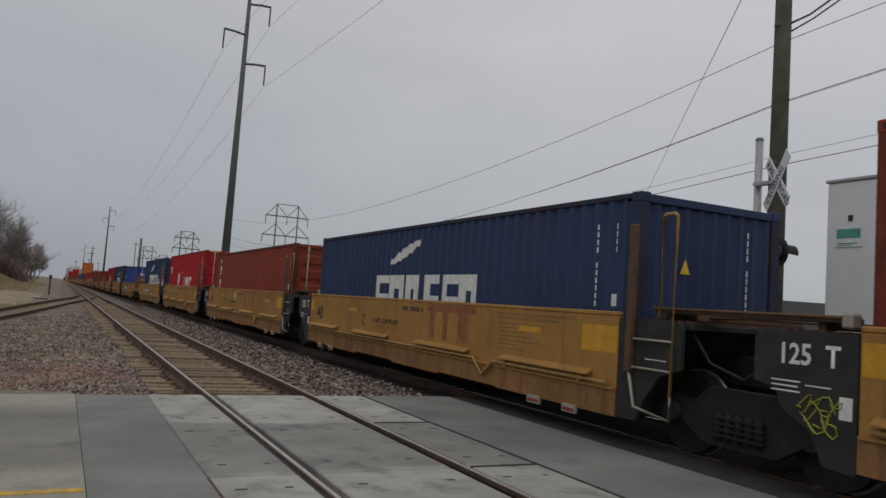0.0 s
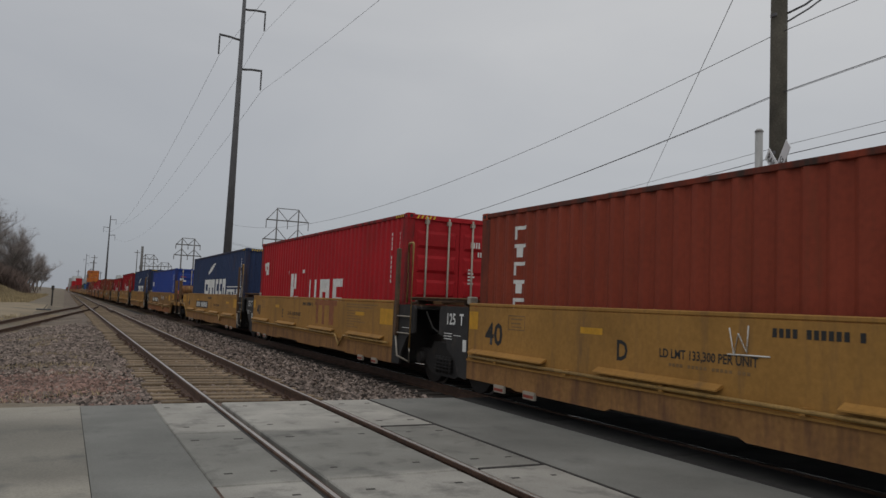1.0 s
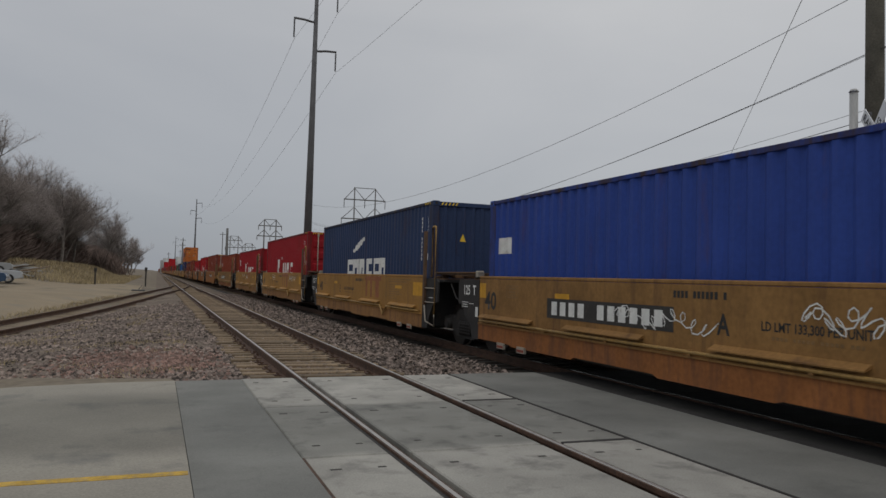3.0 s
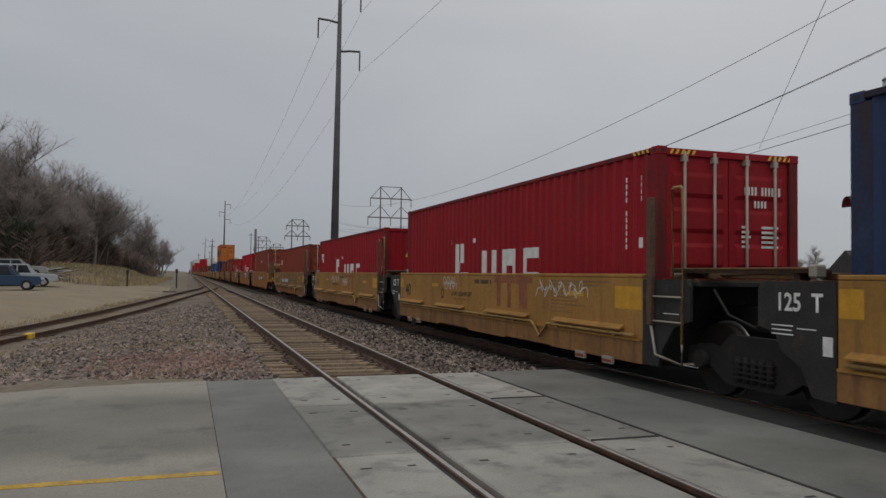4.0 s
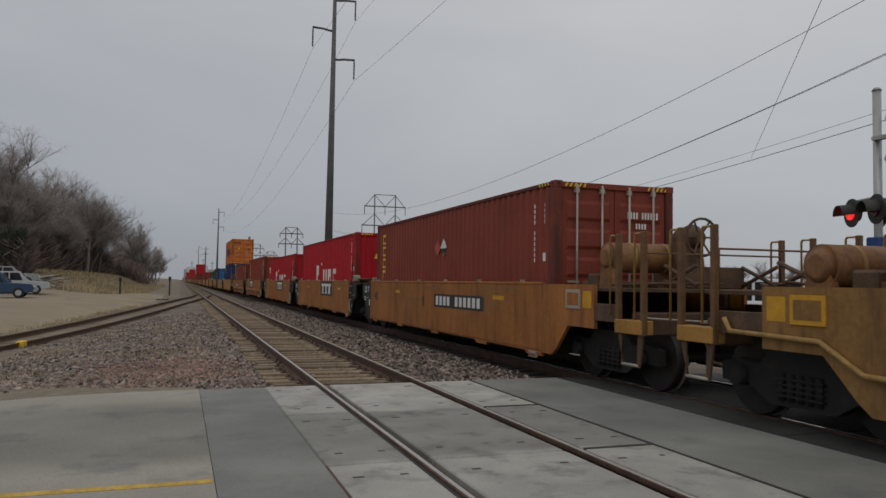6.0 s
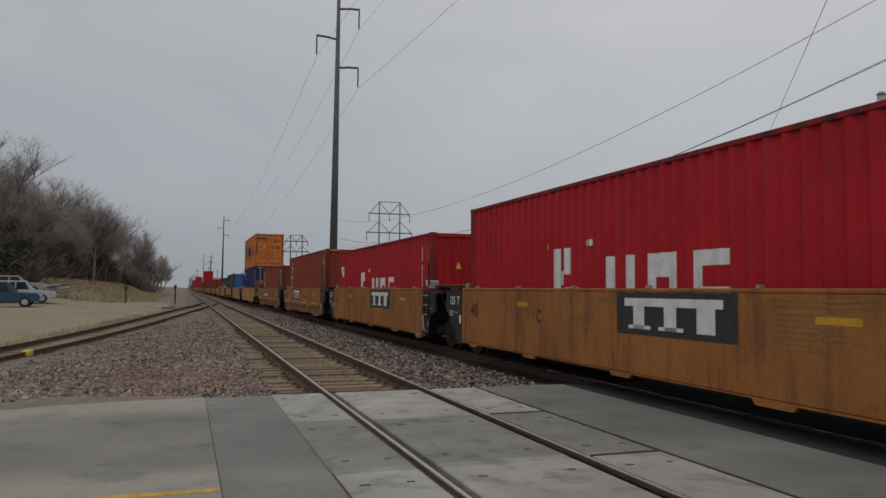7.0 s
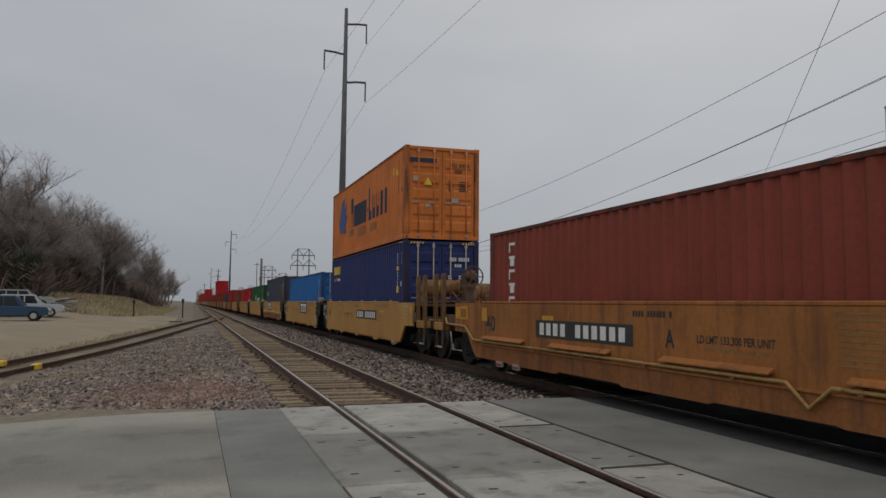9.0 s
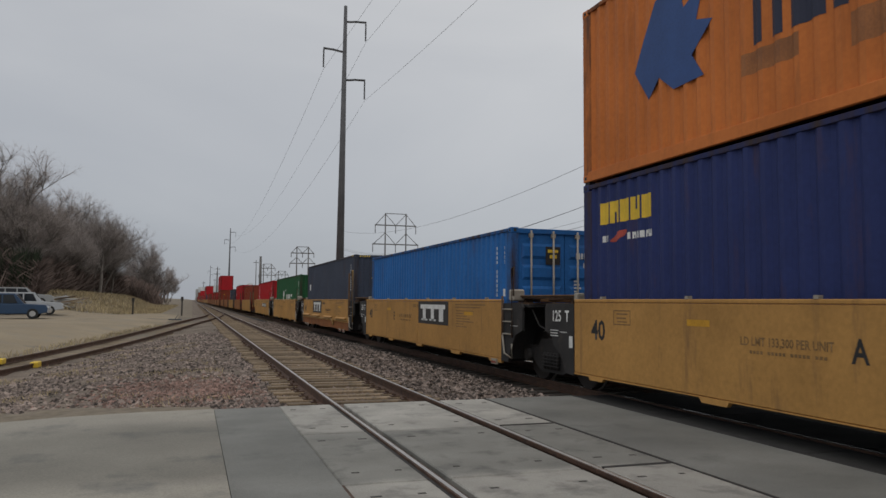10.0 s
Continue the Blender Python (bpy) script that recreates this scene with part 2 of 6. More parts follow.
# ---- mesh helpers ----
def part(name, bm, material, parent=None, label=""):
    me = bpy.data.meshes.new(name)
    bm.to_mesh(me)
    bm.free()
    me.materials.append(material)
    ob = new(name, me)
    ob.parent = parent
    return tagged(ob, label)


def bx(bm, x0, x1, y0, y1, z0, z1):
    vs = [bm.verts.new((x, y, z)) for z in (z0, z1) for y in (y0, y1) for x in (x0, x1)]
    for q in ((0, 2, 3, 1), (4, 5, 7, 6), (0, 1, 5, 4), (2, 6, 7, 3), (0, 4, 6, 2), (1, 3, 7, 5)):
        bm.faces.new([vs[i] for i in q])
    return bm


def bevel(bm, w=0.01, seg=1):
    bmesh.ops.bevel(bm, geom=bm.edges[:], offset=w, segments=seg, affect="EDGES", profile=0.6)
    return bm


def box(x0, x1, y0, y1, z0, z1, b=0.0):
    bm = bx(bmesh.new(), x0, x1, y0, y1, z0, z1)
    return bevel(bm, b) if b else bm


def cyl(bm, p0, p1, r0, r1=None, seg=10, caps=True):
    p0, p1 = Vector(p0), Vector(p1)
    r1 = r0 if r1 is None else r1
    q = (p1 - p0).to_track_quat("Z", "Y")
    rings = []
    for p, r in ((p0, r0), (p1, r1)):
        rings.append([bm.verts.new(p + q @ Vector((r * math.cos(6.28319 * k / seg), r * math.sin(6.28319 * k / seg), 0))) for k in range(seg)])
    for k in range(seg):
        f = bm.faces.new((rings[0][k], rings[0][(k + 1) % seg], rings[1][(k + 1) % seg], rings[1][k]))
        f.smooth = seg > 6
    if caps:
        bm.faces.new(rings[0][::-1])
        bm.faces.new(rings[1])
    return bm


def tube(pts, r, seg=6):
    """One swept tube through the points."""
    bm = bmesh.new()
    pts = [Vector(p) for p in pts]
    prev = None
    for k, p in enumerate(pts):
        d = (pts[min(k + 1, len(pts) - 1)] - p).normalized() + (p - pts[max(k - 1, 0)]).normalized()
        q = d.normalized().to_track_quat("Z", "Y")
        cur = [bm.verts.new(p + q @ Vector((r * math.cos(6.28319 * i / seg), r * math.sin(6.28319 * i / seg), 0))) for i in range(seg)]
        if prev:
            for i in range(seg):
                f = bm.faces.new((prev[i], prev[(i + 1) % seg], cur[(i + 1) % seg], cur[i]))
                f.smooth = True
        else:
            bm.faces.new(cur[::-1])
        prev = cur
    bm.faces.new(prev)
    return bm


def plate(pts, axis, a0, a1):
    """A flat outline, given in the two other axes, thickened along one axis."""
    bm = bmesh.new()
    rows = []
    for a in (a0, a1):
        rows.append([bm.verts.new((a, u, v) if axis == "x" else (u, a, v) if axis == "y" else (u, v, a)) for u, v in pts])
    n = len(pts)
    bm.faces.new(rows[0])
    bm.faces.new(rows[1][::-1])
    for k in range(n):
        bm.faces.new((rows[0][k], rows[1][k], rows[1][(k + 1) % n], rows[0][(k + 1) % n]))
    bmesh.ops.recalc_face_normals(bm, faces=bm.faces[:])
    return bm


def thing(name, label, category, group="", kind="", m=None):
    ob = tagged(new(name), label, category, group, kind)
    if m is not None:
        ob.matrix_basis = m
    return ob


SIDE = Matrix(((0, 0, -1, 0), (-1, 0, 0, 0), (0, 1, 0, 0), (0, 0, 0, 1)))
END = Matrix(((1, 0, 0, 0), (0, 0, -1, 0), (0, 1, 0, 0), (0, 0, 0, 1)))
TEXTS = {}


def text(name, body, size, place, turn, material, parent, squeeze=1.0):
    """Lettering as a flat mesh; place is its left foot, turn SIDE or END."""
    key = (body, size, squeeze, material.name, turn is SIDE)
    if key not in TEXTS:
        cu = bpy.data.curves.new(name, "FONT")
        cu.body, cu.size, cu.resolution_u = body, size, 2
        cu.offset = size * 0.022
        tmp = new("lettering_source", cu)
        bpy.context.view_layer.update()
        me = bpy.data.meshes.new_from_object(tmp)
        bpy.data.objects.remove(tmp)
        me.transform(turn @ Matrix.Diagonal((squeeze, 1, 1, 1)))
        me.materials.clear()
        me.materials.append(material)
        TEXTS[key] = me
    ob = new(name, TEXTS[key])
    ob.parent = parent
    ob.location = place
    return ob


def bars(name, rects, x, material, parent, follow=None, end=False, label="", split=False):
    """Flat painted bars on a side (y0, y1, z0, z1) or, with end, on an end wall (x0, x1, z0, z1)."""
    if split:
        return [bars(name, [q], x, material, parent, follow, end, label) for q in rects]
    bm = bmesh.new()
    for a0, a1, z0, z1 in rects:
        a0, a1 = min(a0, a1), max(a0, a1)
        cuts = [a0] + ([c for c in follow[0] if a0 + 1e-4 < c < a1 - 1e-4] if follow else []) + [a1]
        prev = None
        for c in cuts:
            d = x if not follow else x + follow[1](c)
            lo, hi = ((c, d, z0), (c, d, z1)) if end else ((d, c, z0), (d, c, z1))
            cur = bm.verts.new(lo), bm.verts.new(hi)
            if prev:
                bm.faces.new((prev[0], cur[0], cur[1], prev[1]) if end else (cur[0], prev[0], prev[1], cur[1]))
            prev = cur
    ob = part(name, bm, material, parent, label)
    return tagged(ob, label, kind="stuff") if name in ("stencil_line", "serial_mark") else ob


# ---- corrugated containers ----
PITCH, RIDGE = 0.278, 0.036
L2 = 6.096


def wave(y):
    """Depth of the side's corrugation at y, 0 on the outer faces."""
    u = ((y + 5.838) / PITCH) % 1.0
    if u < 0.26:
        return 0.0
    if u < 0.5:
        return RIDGE * (u - 0.26) / 0.24
    if u < 0.76:
        return RIDGE
    return RIDGE * (1 - (u - 0.76) / 0.24)


CUTS = sorted({round(-5.838 + PITCH * (k + f), 5) for k in range(42) for f in (0, 0.26, 0.5, 0.76)} | {5.838})
CUTS = [c for c in CUTS if -5.85 < c < 5.85]
FOLLOW = (CUTS, wave)


def corrugated(breaks, depth, z0, z1, face, sign, along_x=False):
    """A sheet with trapezoid waves between z0 and z1; sign is the way it faces."""
    bm = bmesh.new()
    prev = None
    for c in breaks:
        d = face - sign * depth(c)
        pts = [(c, d, z0), (c, d, z1)] if along_x else [(d, c, z0), (d, c, z1)]
        inner = [(c, d - sign * 0.004, z0), (c, d - sign * 0.004, z1)] if along_x else [(d - sign * 0.004, c, z0), (d - sign * 0.004, c, z1)]
        cur = [bm.verts.new(p) for p in pts + inner]
        if prev:
            bm.faces.new((prev[0], cur[0], cur[1], prev[1]))
            bm.faces.new((prev[2], prev[3], cur[3], cur[2]))
        prev = cur
    bmesh.ops.recalc_face_normals(bm, faces=bm.faces[:])
    return bm


def container(paint, high, doors, label, lite=False, group="containers on the train"):
    H = 2.896 if high else 2.591
    m = M[paint]
    dark = M["car_black"]
    ink = M["black_ink" if paint == "orange" else "white_ink"]
    c = thing("shipping_container", label, "container", group)
    for s in (-1, 1):
        part("side_panel", corrugated(CUTS, wave, 0.16, H - 0.07, s * 1.205, s), m, c)
        part("bottom_rail", box(min(s * 1.15, s * 1.219), max(s * 1.15, s * 1.219), -5.95, 5.95, 0.0, 0.165, 0.008), m, c)
        part("top_rail", box(min(s * 1.15, s * 1.217), max(s * 1.15, s * 1.217), -5.95, 5.95, H - 0.08, H - 0.012, 0.006), M[paint + "_worn"], c)
        for e in (-1, 1):
            part("corner_post", box(min(s * 1.06, s * 1.216), max(s * 1.06, s * 1.216), min(e * 5.84, e * 6.09), max(e * 5.84, e * 6.09), 0.11, H - 0.11, 0.012), M[paint + "_worn"], c)
            for z in () if lite else (0, H - 0.118):
                cc = box(min(s * 1.057, s * 1.219), max(s * 1.057, s * 1.219), min(e * 5.918, e * L2), max(e * 5.918, e * L2), z, z + 0.118, 0.01)
                casting = part("corner_casting", cc, m, c)
                if lite:
                    continue
                if s < 0 and e < 0:
                    part("casting_hole", box(-1.17, -1.11, -L2 - 0.003, -L2 + 0.004, z + 0.03, z + 0.09), dark, casting)
                if s < 0:
                    part("casting_hole", box(-1.2222, -1.215, e * 6.007 - 0.03, e * 6.007 + 0.03, z + 0.035, z + 0.085), dark, casting)
    bm = bmesh.new()
    prev = None
    for k in range(61):
        y = -5.9 + 11.8 * k / 60
        z = H - 0.03 - (0.02 if k % 2 else 0)
        cur = bm.verts.new((-1.16, y, z)), bm.verts.new((1.16, y, z))
        if prev:
            bm.faces.new((prev[0], prev[1], cur[1], cur[0]))
        prev = cur
    part("roof", bm, m, c)
    part("floor", box(-1.15, 1.15, -5.95, 5.95, 0.12, 0.16), dark, c)
    eb = []
    for k in range(-5, 6):
        eb += [k / 4.2 - 0.001, k / 4.2 + 0.025, k / 4.2 + 0.5 / 4.2 - 0.025, k / 4.2 + 0.5 / 4.2 + 0.001]
    eb = [-1.06] + sorted(b for b in eb if -1.05 < b < 1.05) + [1.06]

    def ew(x):
        u = (x * 4.2) % 1
        return 0 if u < 0.4 else 0.04 if 0.5 < u < 0.9 else 0.02
    part("end_panel", corrugated(eb, ew, 0.12, H - 0.1, 6.06, 1, True), m, c)
    part("header", box(-1.06, 1.06, 5.96, 6.085, H - 0.11, H - 0.02, 0.006), m, c)
    part("sill", box(-1.06, 1.06, 5.96, 6.085, 0.0, 0.125, 0.006), m, c)
    part("header", box(-1.06, 1.06, -6.085, -5.96, H - 0.12, H - 0.02, 0.006), m, c)
    part("sill", box(-1.06, 1.06, -6.085, -5.96, 0.0, 0.135, 0.006), m, c)
    if not doors:
        part("end_panel", corrugated(eb, ew, 0.12, H - 0.1, -6.06, -1, True), m, c)
        part("warning_sticker", plate([(-0.52, H - 0.95), (-0.36, H - 0.95), (-0.44, H - 0.76)], "y", -6.068, -6.064), M["yellow_ink"], c, "yellow triangular warning sticker")
        bars("serial_mark", [(0.626, 0.652, z, z + 0.075) for z in [H - 0.4 - 0.1 * k for k in range(11) if k != 4]], -6.067, M["white_ink"], c, end=True)
    else:
        for s in (-1, 1):
            x0, x1 = (-1.05, -0.008) if s < 0 else (0.008, 1.05)
            door = part("door", box(x0, x1, -6.045, -6.0, 0.14, H - 0.12), m, c)
            if lite:
                continue
            n = 5
            for k in range(n):
                za, zb = 0.22 + (H - 0.42) * k / n, 0.22 + (H - 0.42) * (k + 0.72) / n
                bm = bmesh.new()
                o = [(x0 + 0.08, za), (x1 - 0.08, za), (x1 - 0.08, zb), (x0 + 0.08, zb)]
                i_ = [(x0 + 0.12, za + 0.06), (x1 - 0.12, za + 0.06), (x1 - 0.12, zb - 0.06), (x0 + 0.12, zb - 0.06)]
                vo = [bm.verts.new((x, -6.046, z)) for x, z in o]
                vi = [bm.verts.new((x, -6.078, z)) for x, z in i_]
                for q in range(4):
                    bm.faces.new((vo[q], vo[(q + 1) % 4], vi[(q + 1) % 4], vi[q]))
                bm.faces.new(vi)
                part("door_rib", bm, m, door)
            for xb in (x0 + 0.27, x1 - 0.27):
                part("locking_bar", tube([(xb, -6.10, 0.06), (xb, -6.10, H - 0.06)], 0.021, 8), m if paint == "orange" else M["grab"], door, "upright round locking bar")
                for zb in (0.08, H - 0.2):
                    part("bar_bracket", box(xb - 0.04, xb + 0.04, -6.118, -6.05, zb, zb + 0.08), M["grab"], door)
                part("door_handle", box(xb - 0.2, xb + 0.03, -6.125, -6.095, 1.12, 1.155), M["grab"], door)
        if lite:
            return c
        bars("serial_mark", [(0.25 + 0.06 * k, 0.285 + 0.06 * k, H - 0.62, H - 0.5) for k in range(11) if k != 4]
             + [(0.42 + 0.06 * k, 0.455 + 0.06 * k, H - 0.8, H - 0.7) for k in range(4)]
             + [(0.2, 0.3 + 0.03 * (k % 3), H - 1.1 - 0.07 * k, H - 1.065 - 0.07 * k) for k in range(5)]
             + [(0.55, 0.85 - 0.04 * (k % 2), H - 1.1 - 0.07 * k, H - 1.065 - 0.07 * k) for k in range(5)], -6.082, ink, c, end=True)
    if lite:
        return c
    if high and paint != "orange":
        for s in (-1, 1):
            hz = bmesh.new()
            for k in range(5):
                xk = s * (0.66 + 0.09 * k)
                hz.faces.new([hz.verts.new((xk + u, -6.0885, H - v)) for u, v in ((0, 0.10), (0.04, 0.10), (0.075, 0.035), (0.035, 0.035))])
            part("hazard_stripe", hz, M["yellow_ink"], c, "yellow and black height warning stripes")
        hz = bmesh.new()
        for k in range(4):
            yk = -5.9 + 0.11 * k
            hz.faces.new([hz.verts.new((-1.2235, yk + u, H - v)) for u, v in ((0, 0.075), (0.05, 0.075), (0.085, 0.02), (0.035, 0.02))][::-1])
        part("hazard_stripe", hz, M["yellow_ink"], c, "yellow and black height warning stripes")
    bars("serial_mark", [(-5.288, -5.307, H - 0.36 - 0.098 * k, H - 0.43 - 0.098 * k) for k in range(11) if k != 4]
         + [(-5.628, -5.647, H - 0.36 - 0.098 * k, H - 0.43 - 0.098 * k) for k in range(4)] + [(-5.6, -5.68, H - 1.25, H - 1.4)], -1.208, ink, c, FOLLOW)
    return c


def glyphs(y, z0, z1, forms, w, gap, first=1.0, stem=0.36):
    """Plain block marks in a row from y towards -y: solid blocks with a slot at the side (c), foot (n) or head (u), or narrow (i)."""
    out = []
    for k, f in enumerate(forms):
        h = z1 if k else z0 + (z1 - z0) * first
        d, s = h - z0, w * stem
        if f == "i":
            out.append([(y, y - s, z0, h)])
            y -= s + gap
            continue
        if f == "c":
            out.append([(y, y - s, z0, h), (y - s, y - w, z0, z0 + d * 0.3), (y - s, y - w, h - d * 0.3, h)])
        elif f == "e":
            out.append([(y, y - s, z0, h), (y - s, y - w, z0, z0 + d * 0.22), (y - s, y - w, h - d * 0.22, h), (y - s, y - w * 0.85, z0 + d * 0.4, z0 + d * 0.6)])
        elif f == "n":
            out.append([(y, y - s, z0, h), (y - w + s, y - w, z0, h), (y - s, y - w + s, z0 + d * 0.5, h)])
        elif f == "u":
            out.append([(y, y - s, z0, h), (y - w + s, y - w, z0, h), (y - s, y - w + s, z0, z0 + d * 0.45)])
        elif f == "l":
            out.append([(y, y - s, z0, h), (y - s, y - w * 0.9, z0, z0 + d * 0.28)])
        else:
            out.append([(y, y - w, z0, h)])
        y -= w + gap
    return out


def marks(name, groups, x, material, parent, follow=None):
    """One painted shape for each group of bars."""
    for q in groups:
        bars(name, q if isinstance(q, list) else [q], x, material, parent, follow)


def slant(y0, y1, za, zb, thick):
    """A slanting brush stroke built of short bars."""
    n = 14
    return [(y0 + (y1 - y0) * k / n, y0 + (y1 - y0) * (k + 1) / n,
             za + (zb - za) * k / n - thick * 0.5 * math.sin(3.14 * (k + 0.6) / (n + 0.5)) ** 0.6,
             za + (zb - za) * k / n + thick * 0.5 * math.sin(3.14 * (k + 0.6) / (n + 0.5)) ** 0.6) for k in range(n)]


def livery(c, kind, high):
    H = 2.896 if high else 2.591
    o = 0.0 if not high else 0.25
    w, X = M["white_ink"], -1.2085
    if kind in ("line", "line_plain"):        # red boxes: tall opening mark, then a row
        h = 1.68 + o * 0.5
        d = 0.25 if kind == "line_plain" or not high else 0.0
        marks("painted_mark", [[(2.38 - d, 2.12 - d, 0.95, h), (2.1 - d, 1.96 - d, 1.18, 1.42), (1.94 - d, 1.75 - d, 1.36, h), (1.92 - d, 1.5 - d, 0.95, 1.14)]], X, w, c, FOLLOW)
        marks("painted_mark", glyphs(0.5 - d * 0.6, 0.95, 1.46 + o * 0.6, "iinc", 0.70, 0.32, 1.0, 0.29), X, w, c, FOLLOW)
        marks("painted_mark", [(2.62 - d, 2.53 - d, h, h + 0.1), (1.25 - d, 1.17 - d, h, h + 0.1), (1.12 - d, 1.04 - d, h, h + 0.1)], X, w, c, FOLLOW)
        if kind == "line_plain":
            return
        cols = [(5.6 - 0.045 * k, 5.555 - 0.045 * k, 1.56 + o + 0.002 * k + (0.28, 0.14, 0)[min(k, 2)], 1.96 + o + 0.003 * k - (0.2 if k == 11 else 0)) for k in range(12)]
        bars("flag_mark", cols, X, w, c, FOLLOW, label="white flag-shaped mark")
        bars("flag_mark", [(5.37, 5.335, 1.75 + o, 1.85 + o), (5.33, 5.295, 1.71 + o, 1.89 + o), (5.29, 5.255, 1.75 + o, 1.85 + o)], X - 0.003, M["red_disc"], c, FOLLOW)
    elif kind == "swoosh":    # navy boxes
        marks("painted_mark", glyphs(2.2, 1.05, 1.60, "cnn", 0.66, 0.1) + glyphs(-0.22, 1.05, 1.60, "ccn", 0.62, 0.07), X, w, c, FOLLOW)
        bars("swoosh_mark", slant(1.55, 0.05, 1.85, 2.28, 0.2), X, w, c, FOLLOW, label="white swoosh-shaped mark")
    elif kind == "swoosh_band":
        marks("painted_mark", glyphs(2.6, 1.05, 1.78, "cnn", 0.74, 0.1) + glyphs(-0.1, 1.05, 1.78, "ccn", 0.72, 0.08), X, w, c, FOLLOW)
        bars("swoosh_mark", slant(1.9, 0.2, 2.05, 2.5, 0.22), X, w, c, FOLLOW, label="white swoosh-shaped mark")
        marks("painted_band", [(-2.6, -5.6, 1.42, 1.46)] + glyphs(-2.75, 1.0, 1.34, "cccncniuncn", 0.2, 0.05) + [(-2.6, -2.64, 1.0, 1.46), (-5.56, -5.6, 1.0, 1.46)], X, w, c, FOLLOW)
    elif kind == "stack":     # marks down the end of the side
        t = H - 0.28
        marks("painted_mark", [(5.14, 4.78, t - 0.055 - 0.272 * k, t - 0.272 * k) for k in range(6)]
             + [(5.02 if k % 2 else 5.12, 4.9 if k % 2 else 5.02, t - 0.2 - 0.272 * k, t - 0.056 - 0.272 * k) for k in range(6)], X, w, c, FOLLOW)
    elif kind == "stack_yellow":
        y_ = M["yellow_ink"]
        marks("painted_mark", [(5.5, 5.16, H - 0.40 - 0.37 * k, H - 0.33 - 0.37 * k) for k in range(4)]
             + [(5.5, 5.16, H - 0.63 - 0.37 * k, H - 0.57 - 0.37 * k) for k in range(3)] + [(5.5, 5.41, H - 0.63 - 0.37 * k, H - 0.33 - 0.37 * k) for k in range(4)], X, y_, c, FOLLOW)
        for y0, mm in ((0.30, M["red_disc"]), (-0.15, w)):
            pts = [(y0, H - 0.95), (y0 - 0.22, H - 0.73), (y0 - 0.44, H - 0.95), (y0 - 0.22, H - 1.17)]
            part("hazard_placard", plate(pts, "x", X - 0.012, X - 0.008), mm, c, "diamond hazard placard")
        part("placard_field", plate([(-0.17, H - 0.97), (-0.37, H - 1.15), (-0.57, H - 0.97)], "x", X - 0.016, X - 0.013), M["black_ink"], c)
    elif kind == "wide":      # orange box
        k_ = M["blue_ink"]
        marks("painted_mark", glyphs(2.12, 1.05, 1.9, "nbnbb", 0.48, 0.11, 1.4) + [(-0.86, -1.02, 1.4, 1.52)] + glyphs(-1.12, 1.05, 1.9, "luubb", 0.46, 0.11, 1.4), X, k_, c, FOLLOW)
        shape = [(4.55, 1.41), (4.2, 0.93), (3.95, 1.18), (3.62, 0.93), (2.98, 0.95), (3.22, 1.28), (2.8, 1.63), (3.12, 1.72), (2.95, 2.18), (3.38, 1.98), (3.5, 2.48), (4.02, 2.3), (4.3, 1.85)]
        part("emblem", plate(shape, "x", X - 0.004, X - 0.001), M["emblem"], c, "blue animal-shaped emblem")
        bars("repaint_patch", [(2.3, 1.4, 0.72, 0.98), (0.75, -0.6, 0.6, 0.95), (-1.4, -2.4, 0.62, 0.9)], X + 0.002, M["orange_patch"], c, FOLLOW)
    elif kind == "small_yellow":
        marks("painted_mark", glyphs(5.57, 2.2, 2.54, "bnbub", 0.25, 0.035), X, M["yellow_ink"], c, FOLLOW)
        marks("painted_mark", glyphs(5.53, 1.92, 2.02, "bn", 0.08, 0.03) + glyphs(4.8, 1.92, 2.02, "bnbbnu", 0.08, 0.03), X, w, c, FOLLOW)
        bars("painted_mark", slant(5.28, 4.86, 1.93, 2.06, 0.12), X, M["red_disc"], c, FOLLOW)
        bars("label_patch", [(-5.2, -5.34, 2.0, 2.12), (-5.2, -5.34, 1.3, 1.5)], X, M["yellow_ink"], c, FOLLOW)
    elif kind == "plain_mark":
        marks("painted_mark", [(5.4, 5.0, 1.6, 1.9)], X, w, c, FOLLOW)
    if kind == "wide":        # stickers on the orange doors
        part("warning_sticker", plate([(-0.62, H - 1.22), (-0.34, H - 1.22), (-0.48, H - 0.98)], "y", -6.098, -6.094), M["yellow_ink"], c, "yellow triangular warning sticker")
        bars("door_sticker", [(-0.95, -0.8, H - 1.1, H - 0.96), (0.3, 0.52, H - 1.75, H - 1.6), (-0.55, -0.4, H - 1.9, H - 1.8)], -6.095, M["grab"], c, end=True, split=True)
        bars("door_mark", [(-1.05, -0.2, H - 0.52, H - 0.38)], -6.095, M["blue_ink"], c, end=True)
        bars("side_sticker", [(-4.6, -4.74, H - 0.75, H - 0.5), (-5.0, -5.12, H - 0.8, H - 0.62)], X - 0.001, M["yellow_ink"], c, FOLLOW, split=True)
    if kind == "door_logo":
        marks("painted_mark", [(5.75, 5.2, 1.55, 1.85)], X, w, c, FOLLOW)
        bars("painted_mark", [(-0.93, -0.86, H - 0.78, H - 0.58), (-0.84, -0.72, H - 0.78, H - 0.58), (-0.70, -0.58, H - 0.78, H - 0.7)], -6.083, w, c, end=True)
        bars("painted_mark", [(-0.9, -0.6, H - 0.52, H - 0.47)], -6.083, M["red_disc"], c, end=True)
    if kind == "door_square":
        bars("painted_mark", [(-0.45, -0.12, H - 0.75, H - 0.38)], -6.084, M["black_ink"], c, end=True)
        bars("painted_mark", [(-0.4, -0.17, H - 0.5, H - 0.44), (-0.36, -0.2, H - 0.62, H - 0.55)], -6.087, M["yellow_ink"], c, end=True)


